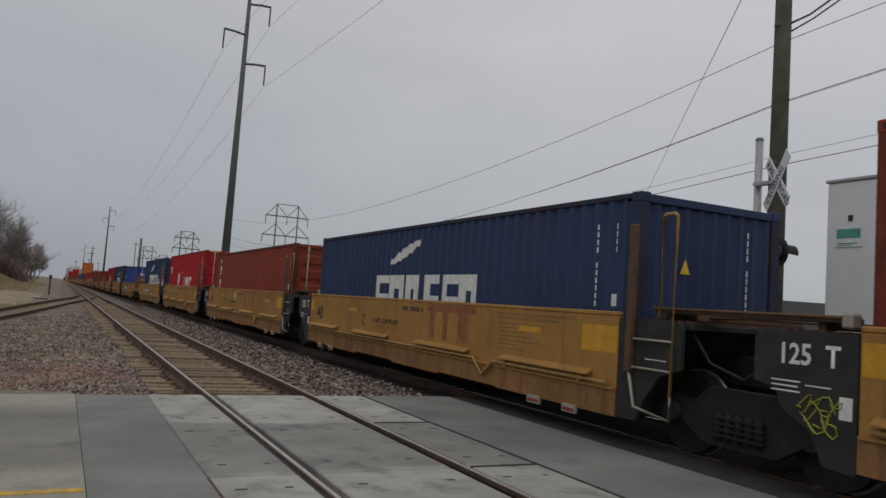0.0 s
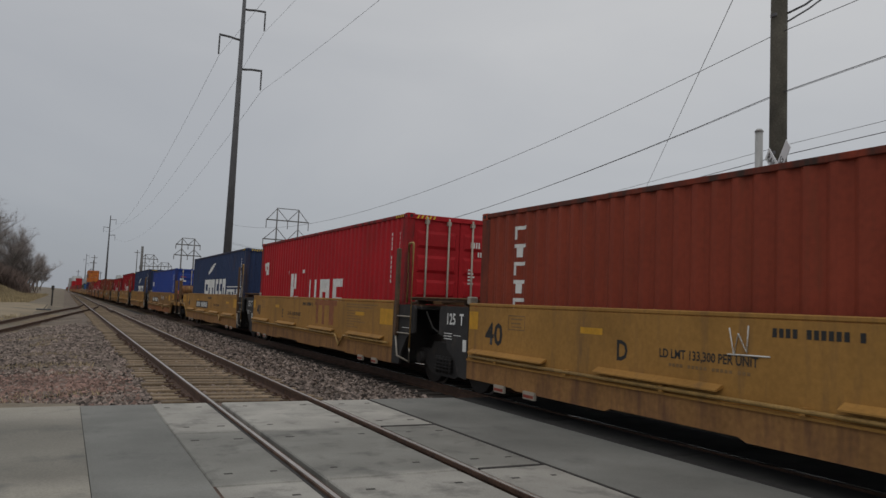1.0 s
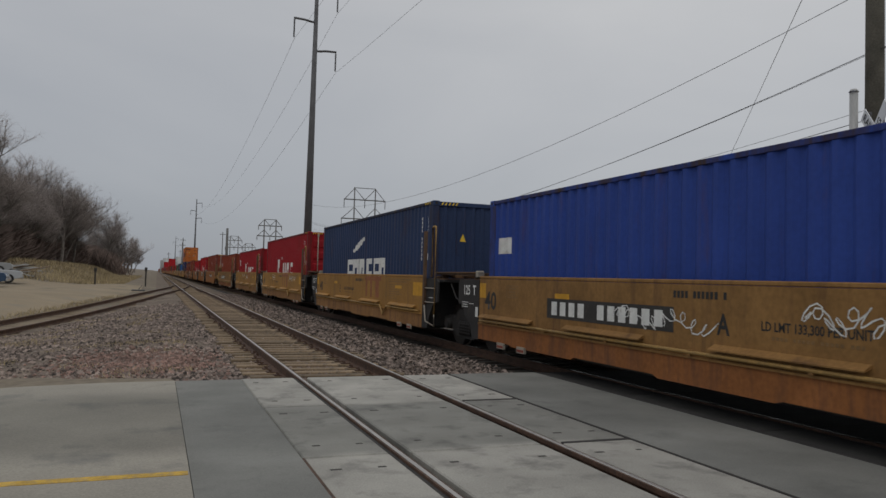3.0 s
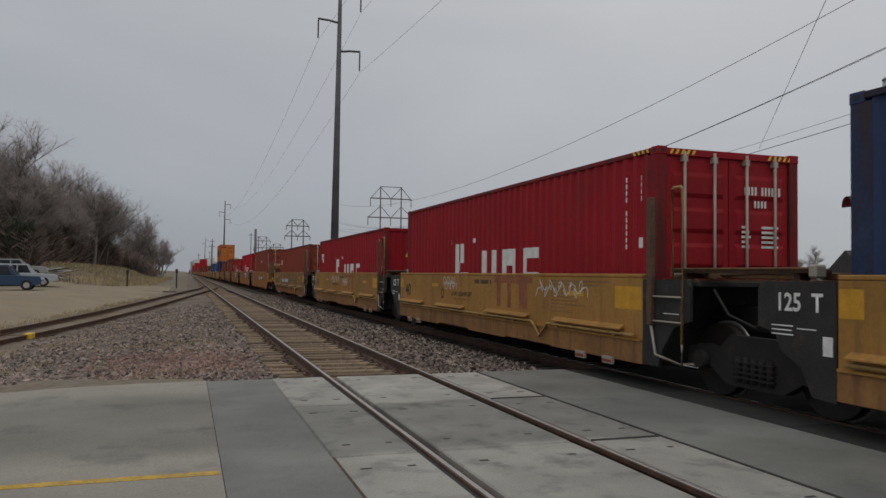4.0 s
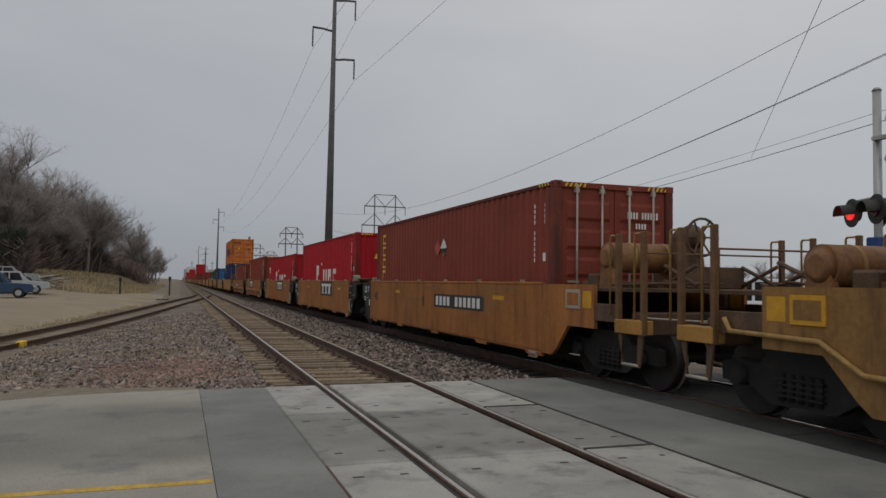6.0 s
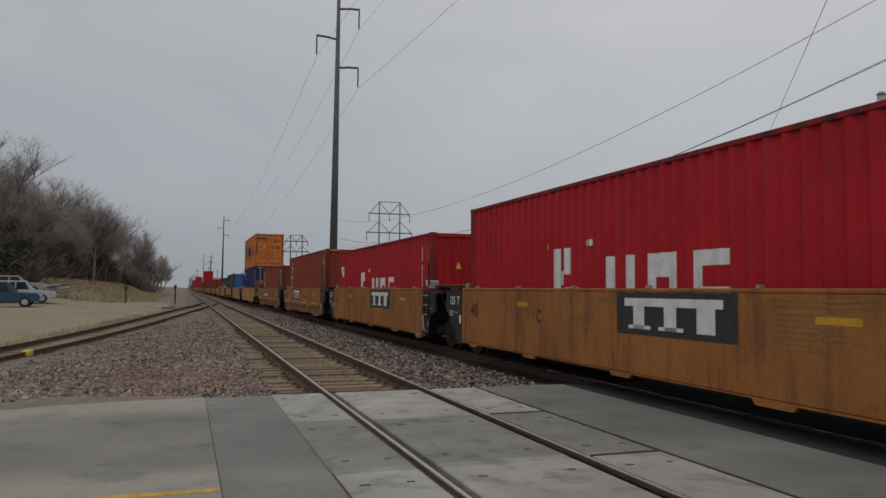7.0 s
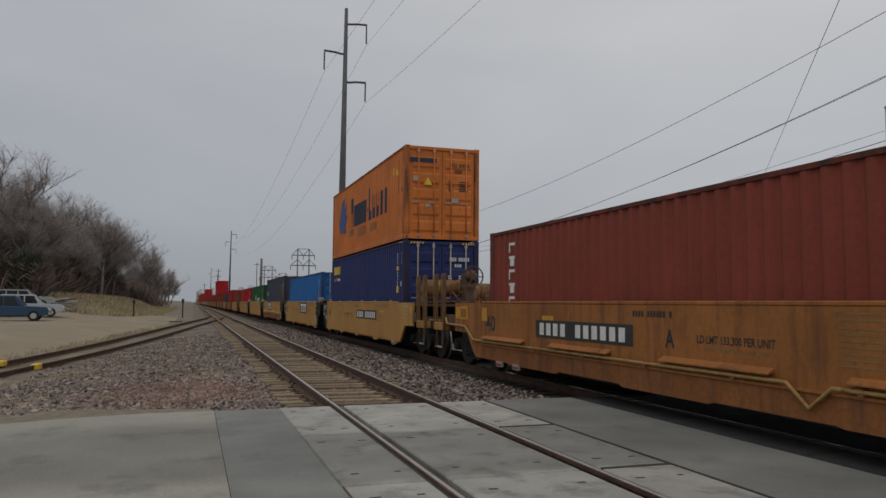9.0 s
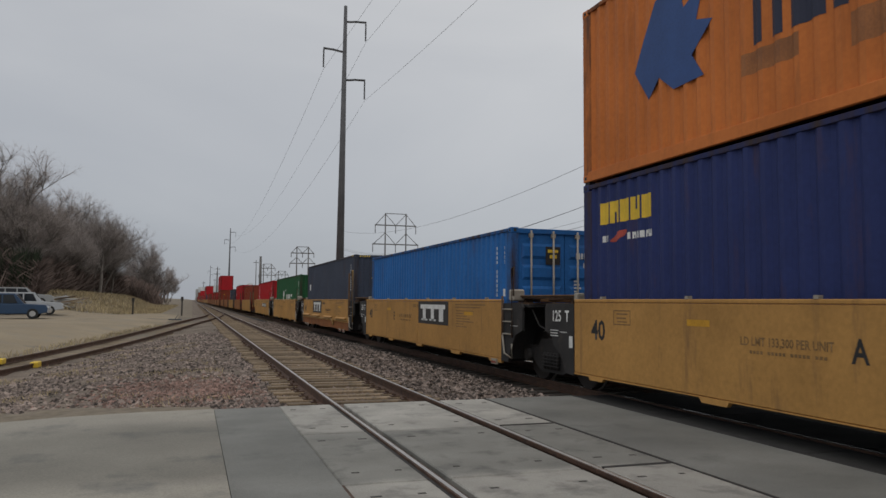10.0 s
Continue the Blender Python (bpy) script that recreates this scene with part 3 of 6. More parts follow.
M["emblem"] = mat("blue_emblem_paint", (0.026, 0.075, 0.24), 0.6, var=0.15)
M["orange_patch"] = mat("browned_orange_paint", (0.30, 0.11, 0.03), 0.6, var=0.25, scale=3)


# ---- articulated well cars ----
def truck(y, parent, lite=False):
    t = part("truck_bolster", box(-0.95, 0.95, y - 0.18, y + 0.18, 0.45, 0.72, 0.02), M["truck"], parent)
    for s in (-1, 1):
        x = s * 0.98
        prof = [(-1.22, 0.38), (-1.22, 0.60), (-0.95, 0.66), (-0.62, 0.62), (-0.42, 0.80), (0.42, 0.80), (0.62, 0.62), (0.95, 0.66), (1.22, 0.60),
                (1.22, 0.38), (0.80, 0.40), (0.45, 0.20), (-0.45, 0.20), (-0.80, 0.40)]
        part("side_frame", plate([(y + u, v) for u, v in prof], "x", x - 0.07, x + 0.07), M["truck"], t)
        if lite:
            for a in (-0.89, 0.89):
                bm = bmesh.new()
                cyl(bm, (s * 0.69, y + a, 0.46), (s * 0.82, y + a, 0.46), 0.46, 0.455, 16)
                part("wheel", bm, M["wheel"], t)
            continue
        bm = bmesh.new()
        for k in range(-2, 3):
            cyl(bm, (x + s * 0.06, y + k * 0.13, 0.26), (x + s * 0.06, y + k * 0.13, 0.56), 0.052, seg=8)
        for z in (0.31, 0.37, 0.43, 0.49):
            bx(bm, x + s * 0.03, x + s * 0.12, y - 0.34, y + 0.34, z, z + 0.018)
        part("spring_nest", bm, M["truck"], t)
        for a in (-0.89, 0.89):
            bm = bmesh.new()
            cyl(bm, (s * 0.69, y + a, 0.46), (s * 0.82, y + a, 0.46), 0.46, 0.455, 28)
            wh = part("wheel", bm, M["wheel"], t)
            bm = bmesh.new()
            cyl(bm, (s * 0.66, y + a, 0.46), (s * 0.688, y + a, 0.46), 0.487, 0.487, 28)
            part("flange", bm, M["tread"], wh)
            bm = bmesh.new()
            cyl(bm, (x + s * 0.02, y + a, 0.47), (x + s * 0.17, y + a, 0.47), 0.125, 0.11, 14)
            part("bearing_cap", bm, M["truck"], t)
    if lite:
        return
    bm = bmesh.new()
    for a in (-0.89, 0.89):
        cyl(bm, (-0.7, y + a, 0.46), (0.7, y + a, 0.46), 0.075, seg=8)
    part("axle", bm, M["truck"], t)


def well_car(style, paint, near, far, label):
    """One unit of an articulated car. style 'ledge' or 'smooth'; near and far ends 'joint' or 'coupler'."""
    c = thing("well_car", label, "rail car", "well cars of the train")
    p, blk = M[paint], M["car_black"]
    low_p = M["sill_yellow" if paint == "paint_yellow" else "sill_orange"]
    y0 = -6.05
    for s in (-1, 1):
        xa, xb = (-1.42, -1.36) if s < 0 else (1.36, 1.42)
        wall = part("side_wall", box(xa, xb, -6.05, 6.05, 0.62 if style == "ledge" else 0.36, 1.10 + 0.38, 0.008), p, c)
        part("top_chord", box(s * 1.39 - 0.036, s * 1.39 + 0.036, -6.05, 6.05, 1.482, 1.535, 0.012), p, wall)
        if style == "ledge":
            low = [(-6.05, 0.31), (-6.05, 0.615), (6.05, 0.615), (6.05, 0.33), (4.7, 0.33), (4.6, 0.30), (2.6, 0.30), (2.5, 0.34), (0.6, 0.34), (0.5, 0.30),
                   (-1.4, 0.30), (-1.5, 0.33), (-3.3, 0.33), (-3.4, 0.31)]
            part("side_sill", plate(low, "x", s * 1.40 - 0.03, s * 1.40 + 0.03), low_p, wall, "rust-stained lower sill")
            part("sill_flange", box(s * 1.41 - 0.045, s * 1.41 + 0.045, -6.03, 6.03, 0.617, 0.645), p, wall)
            part("brake_pipe", tube([(s * 1.475, q, v) for q, v in ((-5.95, 0.69), (-3.32, 0.69), (-3.02, 0.46), (-2.72, 0.69), (5.9, 0.69))], 0.024, 8), M["grab_yellow"], wall, "worn yellow pipe dipping under the ledges")
            for k in range(7):
                yk = -5.4 + 1.75 * k
                part("pipe_clip", box(min(s * 1.42, s * 1.49), max(s * 1.42, s * 1.49), yk - 0.03, yk + 0.03, 0.65, 0.72), p, wall)
            for a, b in ((5.9, 3.85), (2.75, 0.8), (-0.5, -2.5), (-3.5, -5.6)):
                pts = [(s * 1.42, 0.815), (s * 1.515, 0.76), (s * 1.515, 0.745), (s * 1.42, 0.775)]
                part("ledge", plate(pts, "y", b, a), p, wall)
        else:
            low = [(-6.05, 0.27), (-6.05, 0.355), (6.05, 0.355), (6.05, 0.33), (5.6, 0.33), (5.55, 0.28), (5.2, 0.28), (5.15, 0.33), (2.9, 0.34), (2.85, 0.28),
                   (2.4, 0.28), (2.35, 0.34), (-0.1, 0.34), (-0.15, 0.28), (-0.6, 0.28), (-0.65, 0.34), (-3.0, 0.34), (-3.05, 0.27), (-3.6, 0.27), (-3.65, 0.33), (-5.4, 0.33), (-5.45, 0.27)]
            part("side_sill", plate(low, "x", s * 1.395 - 0.03, s * 1.395 + 0.03), p, wall)
            for k in range(6):
                yk = -5.2 + 2.08 * k
                part("lashing_lug", box(s * 1.39 - 0.035, s * 1.39 + 0.035, yk - 0.03, yk + 0.03, 1.535, 1.575), M["grab"], wall)
            part("weld_seam", box(s * 1.422 - 0.004, s * 1.422 + 0.004, -0.21, -0.18, 0.37, 1.47), p, wall)
        for ya in (-4.4, -5.2, 4.2, 5.0) if style == "ledge" else (-5.75,):
            pad = part("jacking_plate", box(s * 1.44 - 0.02, s * 1.44 + 0.02, ya - 0.14, ya + 0.14, 0.23, 0.335), M["grab"], c, "small white and red jacking plate")
            part("plate_text", box(s * 1.462 - 0.004, s * 1.462 + 0.004, ya - 0.12, ya + 0.12, 0.25, 0.29), M["red_ink"], pad)
    fl = part("well_floor", box(-1.34, 1.34, -6.0, 6.0, 0.30, 0.36), blk, c)
    for k in range(7):
        part("cross_beam", box(-1.34, 1.34, -5.8 + 1.933 * k - 0.12, -5.8 + 1.933 * k + 0.12, 0.365, 0.41), blk, fl)
    for e, kind in ((-1, near), (1, far)):
        S = lambda a, b: (min(e * a, e * b), max(e * a, e * b))
        part("end_bulkhead", box(-1.36, 1.36, *S(6.12, 6.28), 0.36, 1.45, 0.01), blk, c)
        part("center_sill", box(-0.32, 0.32, *S(6.28, 7.55 if kind == "joint" else 9.0), 0.78, 1.12, 0.02), blk, c)
        plat = part("platform", box(-1.3, 1.3, *S(6.28, 7.1), 1.38, 1.44, 0.006), blk, c)
        bm = bmesh.new()
        for k in range(6):
            ya, yb = S(6.34 + 0.13 * k, 6.39 + 0.13 * k)
            bx(bm, -1.3, 1.3, ya, yb, 1.442, 1.475)
        part("grating", bm, M["machine"], plat)
        part("crossover_beam", box(-0.9, 0.9, *S(6.5, 6.75), 1.48, 1.56, 0.01), M["rusty_rail_yellow"], plat)
        if kind == "joint":
            if e > 0:
                for s in (-1, 1):
                    x = s * 1.40
                    pts = [(6.06, 0.30), (6.06, 1.46), (7.05, 1.46), (7.1, 1.38), (7.1, 0.98), (6.86, 0.93), (6.78, 0.75), (6.5, 0.60), (6.36, 0.32)]
                    pan = part("end_panel", plate(pts, "x", x - 0.025, x + 0.025), blk, c, "black end panel with white stencilling")
                    if s < 0:
                        text("stencil", "125  T", 0.26, (-1.4275, 6.84, 1.165), SIDE, M["white_ink"], pan, 0.9)
                        bars("data_plate", [(6.22, 6.1, 0.74, 0.93)], -1.4275, M["white_ink"], pan)
                        bars("stencil_line", [(6.9 - 0.0 * k, 6.6 + 0.02 * (k % 2), 1.0 - 0.045 * k, 1.014 - 0.045 * k) for k in range(3)]
                             + [(6.55, 6.3, 0.98, 0.992)], -1.4275, M["white_ink"], pan)
                truck(7.58, c)
                part("air_hose", tube([(-1.1, 6.9, 1.4), (-1.2, 7.2, 1.05), (-1.1, 7.5, 0.92), (-1.15, 7.9, 1.05), (-1.2, 8.1, 1.35)], 0.016), M["car_black"], c)
            else:
                for s in (-1, 1):
                    x = s * 1.40
                    pts = [(-6.06, 0.32), (-6.06, 1.46), (-7.0, 1.46), (-7.06, 1.38), (-7.06, 0.95), (-6.75, 0.85), (-6.5, 0.55), (-6.4, 0.32)]
                    pan = part("end_panel", plate(pts, "x", x - 0.025, x + 0.025), blk, c)
                    if s > 0:
                        continue
                    xo = -1.46
                    if style == "ledge":
                        lad = part("ladder", box(xo - 0.035, xo + 0.035, -6.34, -6.24, 0.86, 2.55, 0.008), M["machine"], c, "dark brown end ladder with pale rungs")
                        part("grab_iron", tube([(xo, -6.76, 1.5), (xo, -6.76, 2.6), (xo, -6.8, 2.63), (xo, -6.93, 2.63), (xo, -6.96, 2.6), (xo, -6.96, 0.66)], 0.022, 8), M["grab_yellow"], lad, "worn yellow grab iron")
                        rungs, ya, yb = (0.92, 1.24), -6.3, -6.96
                    else:
                        lad = part("ladder", tube([(xo, -6.2, 0.8), (xo, -6.2, 1.6)], 0.022, 8), M["machine"], c, "dark end ladder with pale rungs")
                        part("ladder_post", tube([(xo, -6.66, 0.8), (xo, -6.66, 2.12), (xo, -6.74, 2.15), (xo, -6.74, 1.6)], 0.02, 8), M["machine"], lad)
                        rungs, ya, yb = (0.86, 1.1, 1.34), -6.2, -6.66
                    for z in rungs:
                        part("rung", tube([(xo, ya, z), (xo, yb, z)], 0.014), M["grab"], lad)
                    part("stirrup", tube([(xo, ya, 0.86), (xo, ya - 0.1, 0.48), (xo, yb, 0.40), (xo, yb, 0.68)], 0.02), M["grab"], lad)
                    if s < 0:
                        bars("stencil_line", [(-6.52, -6.85, 1.02 - 0.045 * k, 1.03 - 0.045 * k) for k in range(1)], -1.4275, M["white_ink"], pan)
                way_ = part("walkway", box(-1.22, -0.92, -8.75, -6.42, 1.55, 1.6, 0.008), M["machine"], c, "worn steel walkway over the joint")
                part("walkway_edge", tube([(-1.24, -8.75, 1.6), (-1.24, -6.42, 1.6)], 0.016), M["rusty_rail_yellow"], way_)
                part("walkway_end", box(-1.26, -1.1, -8.86, -8.755, 1.5, 1.64, 0.02), M["grab"], way_)
                for yk in (-6.6, -8.5):
                    part("walkway_bracket", box(-1.15, -1.0, yk - 0.04, yk + 0.04, 1.44, 1.549), M["machine"], way_)
                if style == "smooth":
                    part("brake_box", box(-1.4, -1.15, -6.6, -6.36, 1.5, 1.73, 0.03), M["grab"], c, "pale worn brake box")
                part("brake_rod", tube([(-1.25, -6.5, 1.5), (-0.3, -6.9, 1.56), (1.1, -6.9, 1.56)], 0.03), M["machine"], c)
        else:
            for s in (-1, 1):
                x = s * 1.39
                pts = [(6.06, 0.33), (6.06, 1.5), (7.75, 1.5), (7.75, 0.84), (6.95, 0.84), (6.55, 0.44), (6.4, 0.33)]
                pan = part("end_side", plate([(e * u, v) for u, v in pts], "x", x - 0.03, x + 0.03), p, c)
                part("end_plate_frame", box(x - 0.045, x + 0.045, *S(6.9, 7.35), 1.12, 1.42), M["grab" if style == "smooth" else "yellow_mark"], pan)
                part("plate_field", box(x - 0.05, x + 0.05, *S(6.95, 7.3), 1.17, 1.37), p, pan)
                if style == "ledge":
                    part("brake_pipe", tube([(s * 1.46, e * 5.9, 0.69), (s * 1.46, e * 6.45, 0.70), (s * 1.46, e * 6.95, 0.97), (s * 1.46, e * 8.2, 1.0), (s * 1.46, e * 8.3, 1.14)], 0.03, 8), M["grab_yellow"], pan)
                part("end_rail", box(x - 0.02, x + 0.02, *S(7.755, 8.45), 0.96, 1.22, 0.01), M["machine"], pan)
                part("repaint_patch", box(x - 0.034, x + 0.034, *S(7.42, 7.68), 1.14, 1.4), M["yellow_mark"], pan, "orange repainted patch")
                xo = s * 1.45
                step = part("step_box", box(x - 0.12, x + 0.08, *S(8.45, 9.1), 0.83, 1.02, 0.01), M["paint_yellow"], c, "pale yellow end step")
                for yy in (8.47, 9.08):
                    part("post", box(xo - 0.04, xo + 0.04, *S(yy - 0.035, yy + 0.035), 0.82, 2.22, 0.008), M["rusty_rail_yellow"], step)
                    part("grab_iron", tube([(xo, e * yy, 2.2), (xo, e * yy + 0.2, 2.2), (xo, e * yy + 0.22, 2.17), (xo, e * yy + 0.22, 1.05)], 0.017), M["grab_yellow"], step)
                for ya, yb in ((8.47, 8.58), (9.08, 8.97)):
                    part("step_leg", plate([(e * ya, 0.84), (e * (ya + (0.12 if ya < 8.7 else -0.12)), 0.84), (e * yb + 0.03, 0.40), (e * yb - 0.03, 0.40)], "x", xo - 0.015, xo + 0.015), M["machine"], step)
                part("stirrup", tube([(xo, e * 8.57, 0.41), (xo, e * 8.98, 0.41)], 0.024), M["grab"], step)
            truck(e * 7.6, c)
            part("end_sill", box(-1.3, 1.3, *S(8.55, 8.8), 0.80, 1.12, 0.02), M["machine"], c)
            deck = part("end_deck", box(-1.3, 1.3, *S(7.1, 8.8), 1.40, 1.455, 0.006), M["machine"], c)
            zr = 1.93 if style == "smooth" else 1.72
            bm = bmesh.new()
            for xa, xb, ra, rb in ((-1.04, -0.97, 0.12, 0.22), (-0.97, 0.23, 0.235, 0.235), (0.23, 0.3, 0.22, 0.12)):
                cyl(bm, (xa, e * 7.4, zr), (xb, e * 7.4, zr), ra, rb, seg=20)
            tank = part("air_reservoir", bm, M["tank_brown"], deck, "rusty brown air reservoir")
            for xa in (-0.62, 0.0):
                bm = bmesh.new()
                cyl(bm, (xa, e * 7.4, zr), (xa + 0.05, e * 7.4, zr), 0.243, seg=20)
                part("strap", bm, M["grab_yellow"], tank)
            for xa in (-1.0, 0.1):
                part("tank_bracket", plate([(e * 7.2, 1.45), (e * 7.6, 1.45), (e * 7.52, zr + 0.05), (e * 7.28, zr + 0.05)], "x", xa, xa + 0.08), M["tank_brown"], tank)
            part("valve_box", box(-0.95, -0.5, *S(6.75, 7.05), 1.45, 1.68, 0.03), M["machine"], deck)
            part("machine_table", box(0.35, 1.2, *S(6.7, 7.95), 1.46, 1.8, 0.015), M["machine"], deck)
            for za, zb in ((1.50, 1.8), (1.8, 1.50)):
                part("cross_brace", tube([(-0.3, e * 7.95, za), (-0.3, e * 8.7, zb)], 0.03, 6), M["machine"], deck)
                part("cross_brace", tube([(1.15, e * 7.95, za), (1.15, e * 8.7, zb)], 0.03, 6), M["machine"], deck)
            for q in range(3):
                part("brake_rod", tube([(-1.2 + 0.3 * q, e * (7.9 + 0.2 * q), 1.5 + 0.03 * q), (-0.6 + 0.4 * q, e * 8.65, 1.53)], 0.022), M["machine"], deck)
            if style == "ledge" and paint != "paint_orange":
                for yy, r, zz in ((7.98, 0.25, 1.42), (8.26, 0.2, 1.34)) if e < 0 else ():
                    bm = bmesh.new()
                    cyl(bm, (-1.3, e * yy, zz), (-1.22, e * yy, zz), r * 0.8, r, 16)
                    cyl(bm, (-1.22, e * yy, zz), (-1.1, e * yy, zz), r, r * 0.6, 16)
                    part("red_disc", bm, M["red_disc"], deck, "faded red round cover")
                part("brake_housing", bevel(plate([(e * 7.3, 1.455), (e * 8.2, 1.455), (e * 8.0, 1.85), (e * 7.5, 1.95)], "x", 0.4, 0.95), 0.04), M["machine"], deck)
            else:
                xw, yw, zw, rw = 0.28, e * 8.08, 2.25, 0.29
                bm = bmesh.new()
                for k in range(18):
                    a0_, a1_ = 6.2832 * k / 18, 6.2832 * (k + 1) / 18
                    cyl(bm, (xw + rw * math.cos(a0_), yw, zw + rw * math.sin(a0_)), (xw + rw * math.cos(a1_), yw, zw + rw * math.sin(a1_)), 0.021, seg=6)
                    if k % 3 == 0:
                        cyl(bm, (xw, yw - e * 0.06, zw), (xw + rw * math.cos(a0_), yw, zw + rw * math.sin(a0_)), 0.016, seg=6)
                bw = part("brake_wheel", bm, M["machine"], deck, "spoked brown brake wheel")
                bm = bmesh.new()
                cyl(bm, (xw, yw - e * 0.02, zw), (xw, yw - e * 0.2, zw), 0.09, 0.2, 14)
                cyl(bm, (xw, yw - e * 0.2, zw), (xw, yw - e * 0.5, zw - 0.04), 0.22, 0.2, 14)
                part("brake_housing", bm, M["machine"], bw)
                part("brake_stand", bevel(plate([(e * 7.45, 1.455), (e * 8.0, 1.455), (e * 7.9, 2.2), (e * 7.55, 2.3)], "x", xw - 0.2, xw + 0.16), 0.02), M["machine"], bw)
            part("railing", tube([(-1.2, e * 8.7, 1.45), (-1.2, e * 8.7, 1.95), (1.2, e * 8.7, 1.95), (1.2, e * 8.7, 1.45)], 0.02), M["rusty_rail_yellow"], deck)
            bm = bmesh.new()
            cyl(bm, (0, e * 8.7, 0.88), (0, e * 9.25, 0.88), 0.11, seg=10)
            bx(bm, -0.16, 0.16, *S(9.2, 9.52), 0.72, 1.04)
            part("coupler", bm, M["truck"], c)
            part("uncoupling_lever", tube([(-1.3, e * 8.9, 1.05), (-0.4, e * 8.95, 1.0), (-0.1, e * 9.1, 1.05)], 0.016), M["grab"], c)
            part("air_hose", tube([(-0.3, e * 8.85, 0.8), (-0.35, e * 9.1, 0.45), (-0.3, e * 9.4, 0.42)], 0.028), M["machine"], c)
    return c


def far_car(paint, near, far, label):
    """A well car of the train's distant part, with the parts that still show there."""
    c = thing("well_car", label, "rail car", "well cars of the train")
    p, blk = M[paint], M["car_black"]
    for s in (-1, 1):
        part("side_wall", box(min(s * 1.36, s * 1.42), max(s * 1.36, s * 1.42), -6.05, 6.05, 0.33, 1.5, 0.01), p, c)
        part("end_panel", box(min(s * 1.37, s * 1.42), max(s * 1.37, s * 1.42), 6.06, 7.05, 0.6, 1.46), blk, c)
        part("ladder", box(min(s * 1.42, s * 1.48), max(s * 1.42, s * 1.48), -6.9, -6.4, 0.5, 2.3), M["machine"], c)
    part("well_floor", box(-1.34, 1.34, -6.0, 6.0, 0.30, 0.41), blk, c)
    part("center_sill", box(-0.4, 0.4, -7.55 if near == "joint" else -9.4, 7.55 if far == "joint" else 9.4, 0.42, 1.1), blk, c)
    truck(7.58, c, True)
    if near == "coupler":
        truck(-7.6, c, True)
    return c


def car_marks(c, style, letter, ident, mark, smudge):
    """Stencils on the side that shows: unit letter, load limit, weight class, reporting bars."""
    X, k = -1.4225, M["black_ink"]
    text("stencil", "40", 0.46 if style == "ledge" else 0.42, (X, 5.78 if ident and style == "ledge" else 5.5, 0.92), SIDE, k, c, 1.1 if style == "ledge" else 0.98)
    bars("stencil_box", [(4.85, 4.40, 1.36, 1.375), (4.85, 4.40, 1.16, 1.175), (4.85, 4.835, 1.17, 1.37), (4.415, 4.40, 1.17, 1.37), (4.77, 4.47, 1.31, 1.33), (4.77, 4.51, 1.25, 1.27), (4.75, 4.49, 1.2, 1.215)], X, M["faint_ink"], c)
    bars("yellow_patch", ([(6.03, 5.75, 1.12, 1.4)] if style == "ledge" and mark != "plate" else []) + [(3.12, 2.68, 1.2, 1.28), (-3.9, -4.45, 1.18, 1.26)] + ([(-5.35, -6.03, 1.04, 1.36)] if style == "ledge" and mark != "plate" else []), X + 0.001, M["yellow_mark"], c, label="brighter yellow repainted patch", split=True)
    a_l, a_t = (2.32, 1.7) if not ident else (-0.55, -1.2) if style == "ledge" else (0.62, 2.15)
    if style == "ledge" and mark == "plate":
        a_l, a_t = -2.25, -0.8
    if letter == "D" and style == "ledge":
        a_l = 2.42
    if letter:
        text("stencil", letter, 0.33, (X, a_l, 0.93), SIDE, k, c, 0.85)
    text("stencil", "LD LMT 133,300 PER UNIT", 0.135, (X, a_t, 1.02), SIDE, M["faint_ink"] if style == "smooth" else k, c, 0.86)
    bars("stencil_line", [(a_t - 0.15 - 0.055 * q, a_t - 0.19 - 0.055 * q, 0.93, 0.965) for q in range(20) if q % 6 != 4], X, M["faint_ink"], c)
    bars("stencil_line", [(0.22 - 0.072 * q, 0.17 - 0.072 * q, 1.315, 1.40) for q in range(13) if q not in (4, 11)], X, M["faint_ink"] if style == "smooth" else k, c)
    bars("stencil_line", [(-3.3, -5.2 + 0.3 * (q % 3), 1.40 - 0.06 * q, 1.425 - 0.06 * q) for q in range(2)]
         + [(-3.35, -4.5 + 0.22 * ((q * 7) % 4), 1.26 - 0.06 * q, 1.28 - 0.06 * q) for q in range(7)], X - 0.001, M["faint_ink"], c)
    if ident:   # a black plate with a row of pale bars in place of the car's number
        a, z = (3.36, 0.89) if style == "ledge" else (-0.3, 0.92)
        bars("number_plate", [(a, a - 3.15, z, z + 0.31)], X - 0.001, M["black_plate"], c, label="black plate with pale bars")
        bars("number_bar", [(a - 0.15 - 0.262 * q, a - 0.15 - 0.262 * q - 0.17, z + 0.05, z + 0.26) for q in range(11) if q != 4], X - 0.003, M["white_ink"], c, split=True)
    if mark == "red":   # a broad head bar over three worn legs
        r = M["faded_red"]
        bars("painted_mark", [(-0.87, -2.62, 1.35, 1.478), (-1.0, -1.18, 0.88, 1.349), (-1.5, -1.68, 0.88, 1.349), (-2.05, -2.4, 0.88, 1.349)], X, r, c)
    if mark == "plate":
        o = 3.1 if style == "ledge" else 0.0
        bars("logo_plate", [(o - 0.3, o - 2.8, 0.9, 1.478)], X - 0.001, M["black_plate"], c, label="black plate with a white block mark")
        w = M["white_ink"]
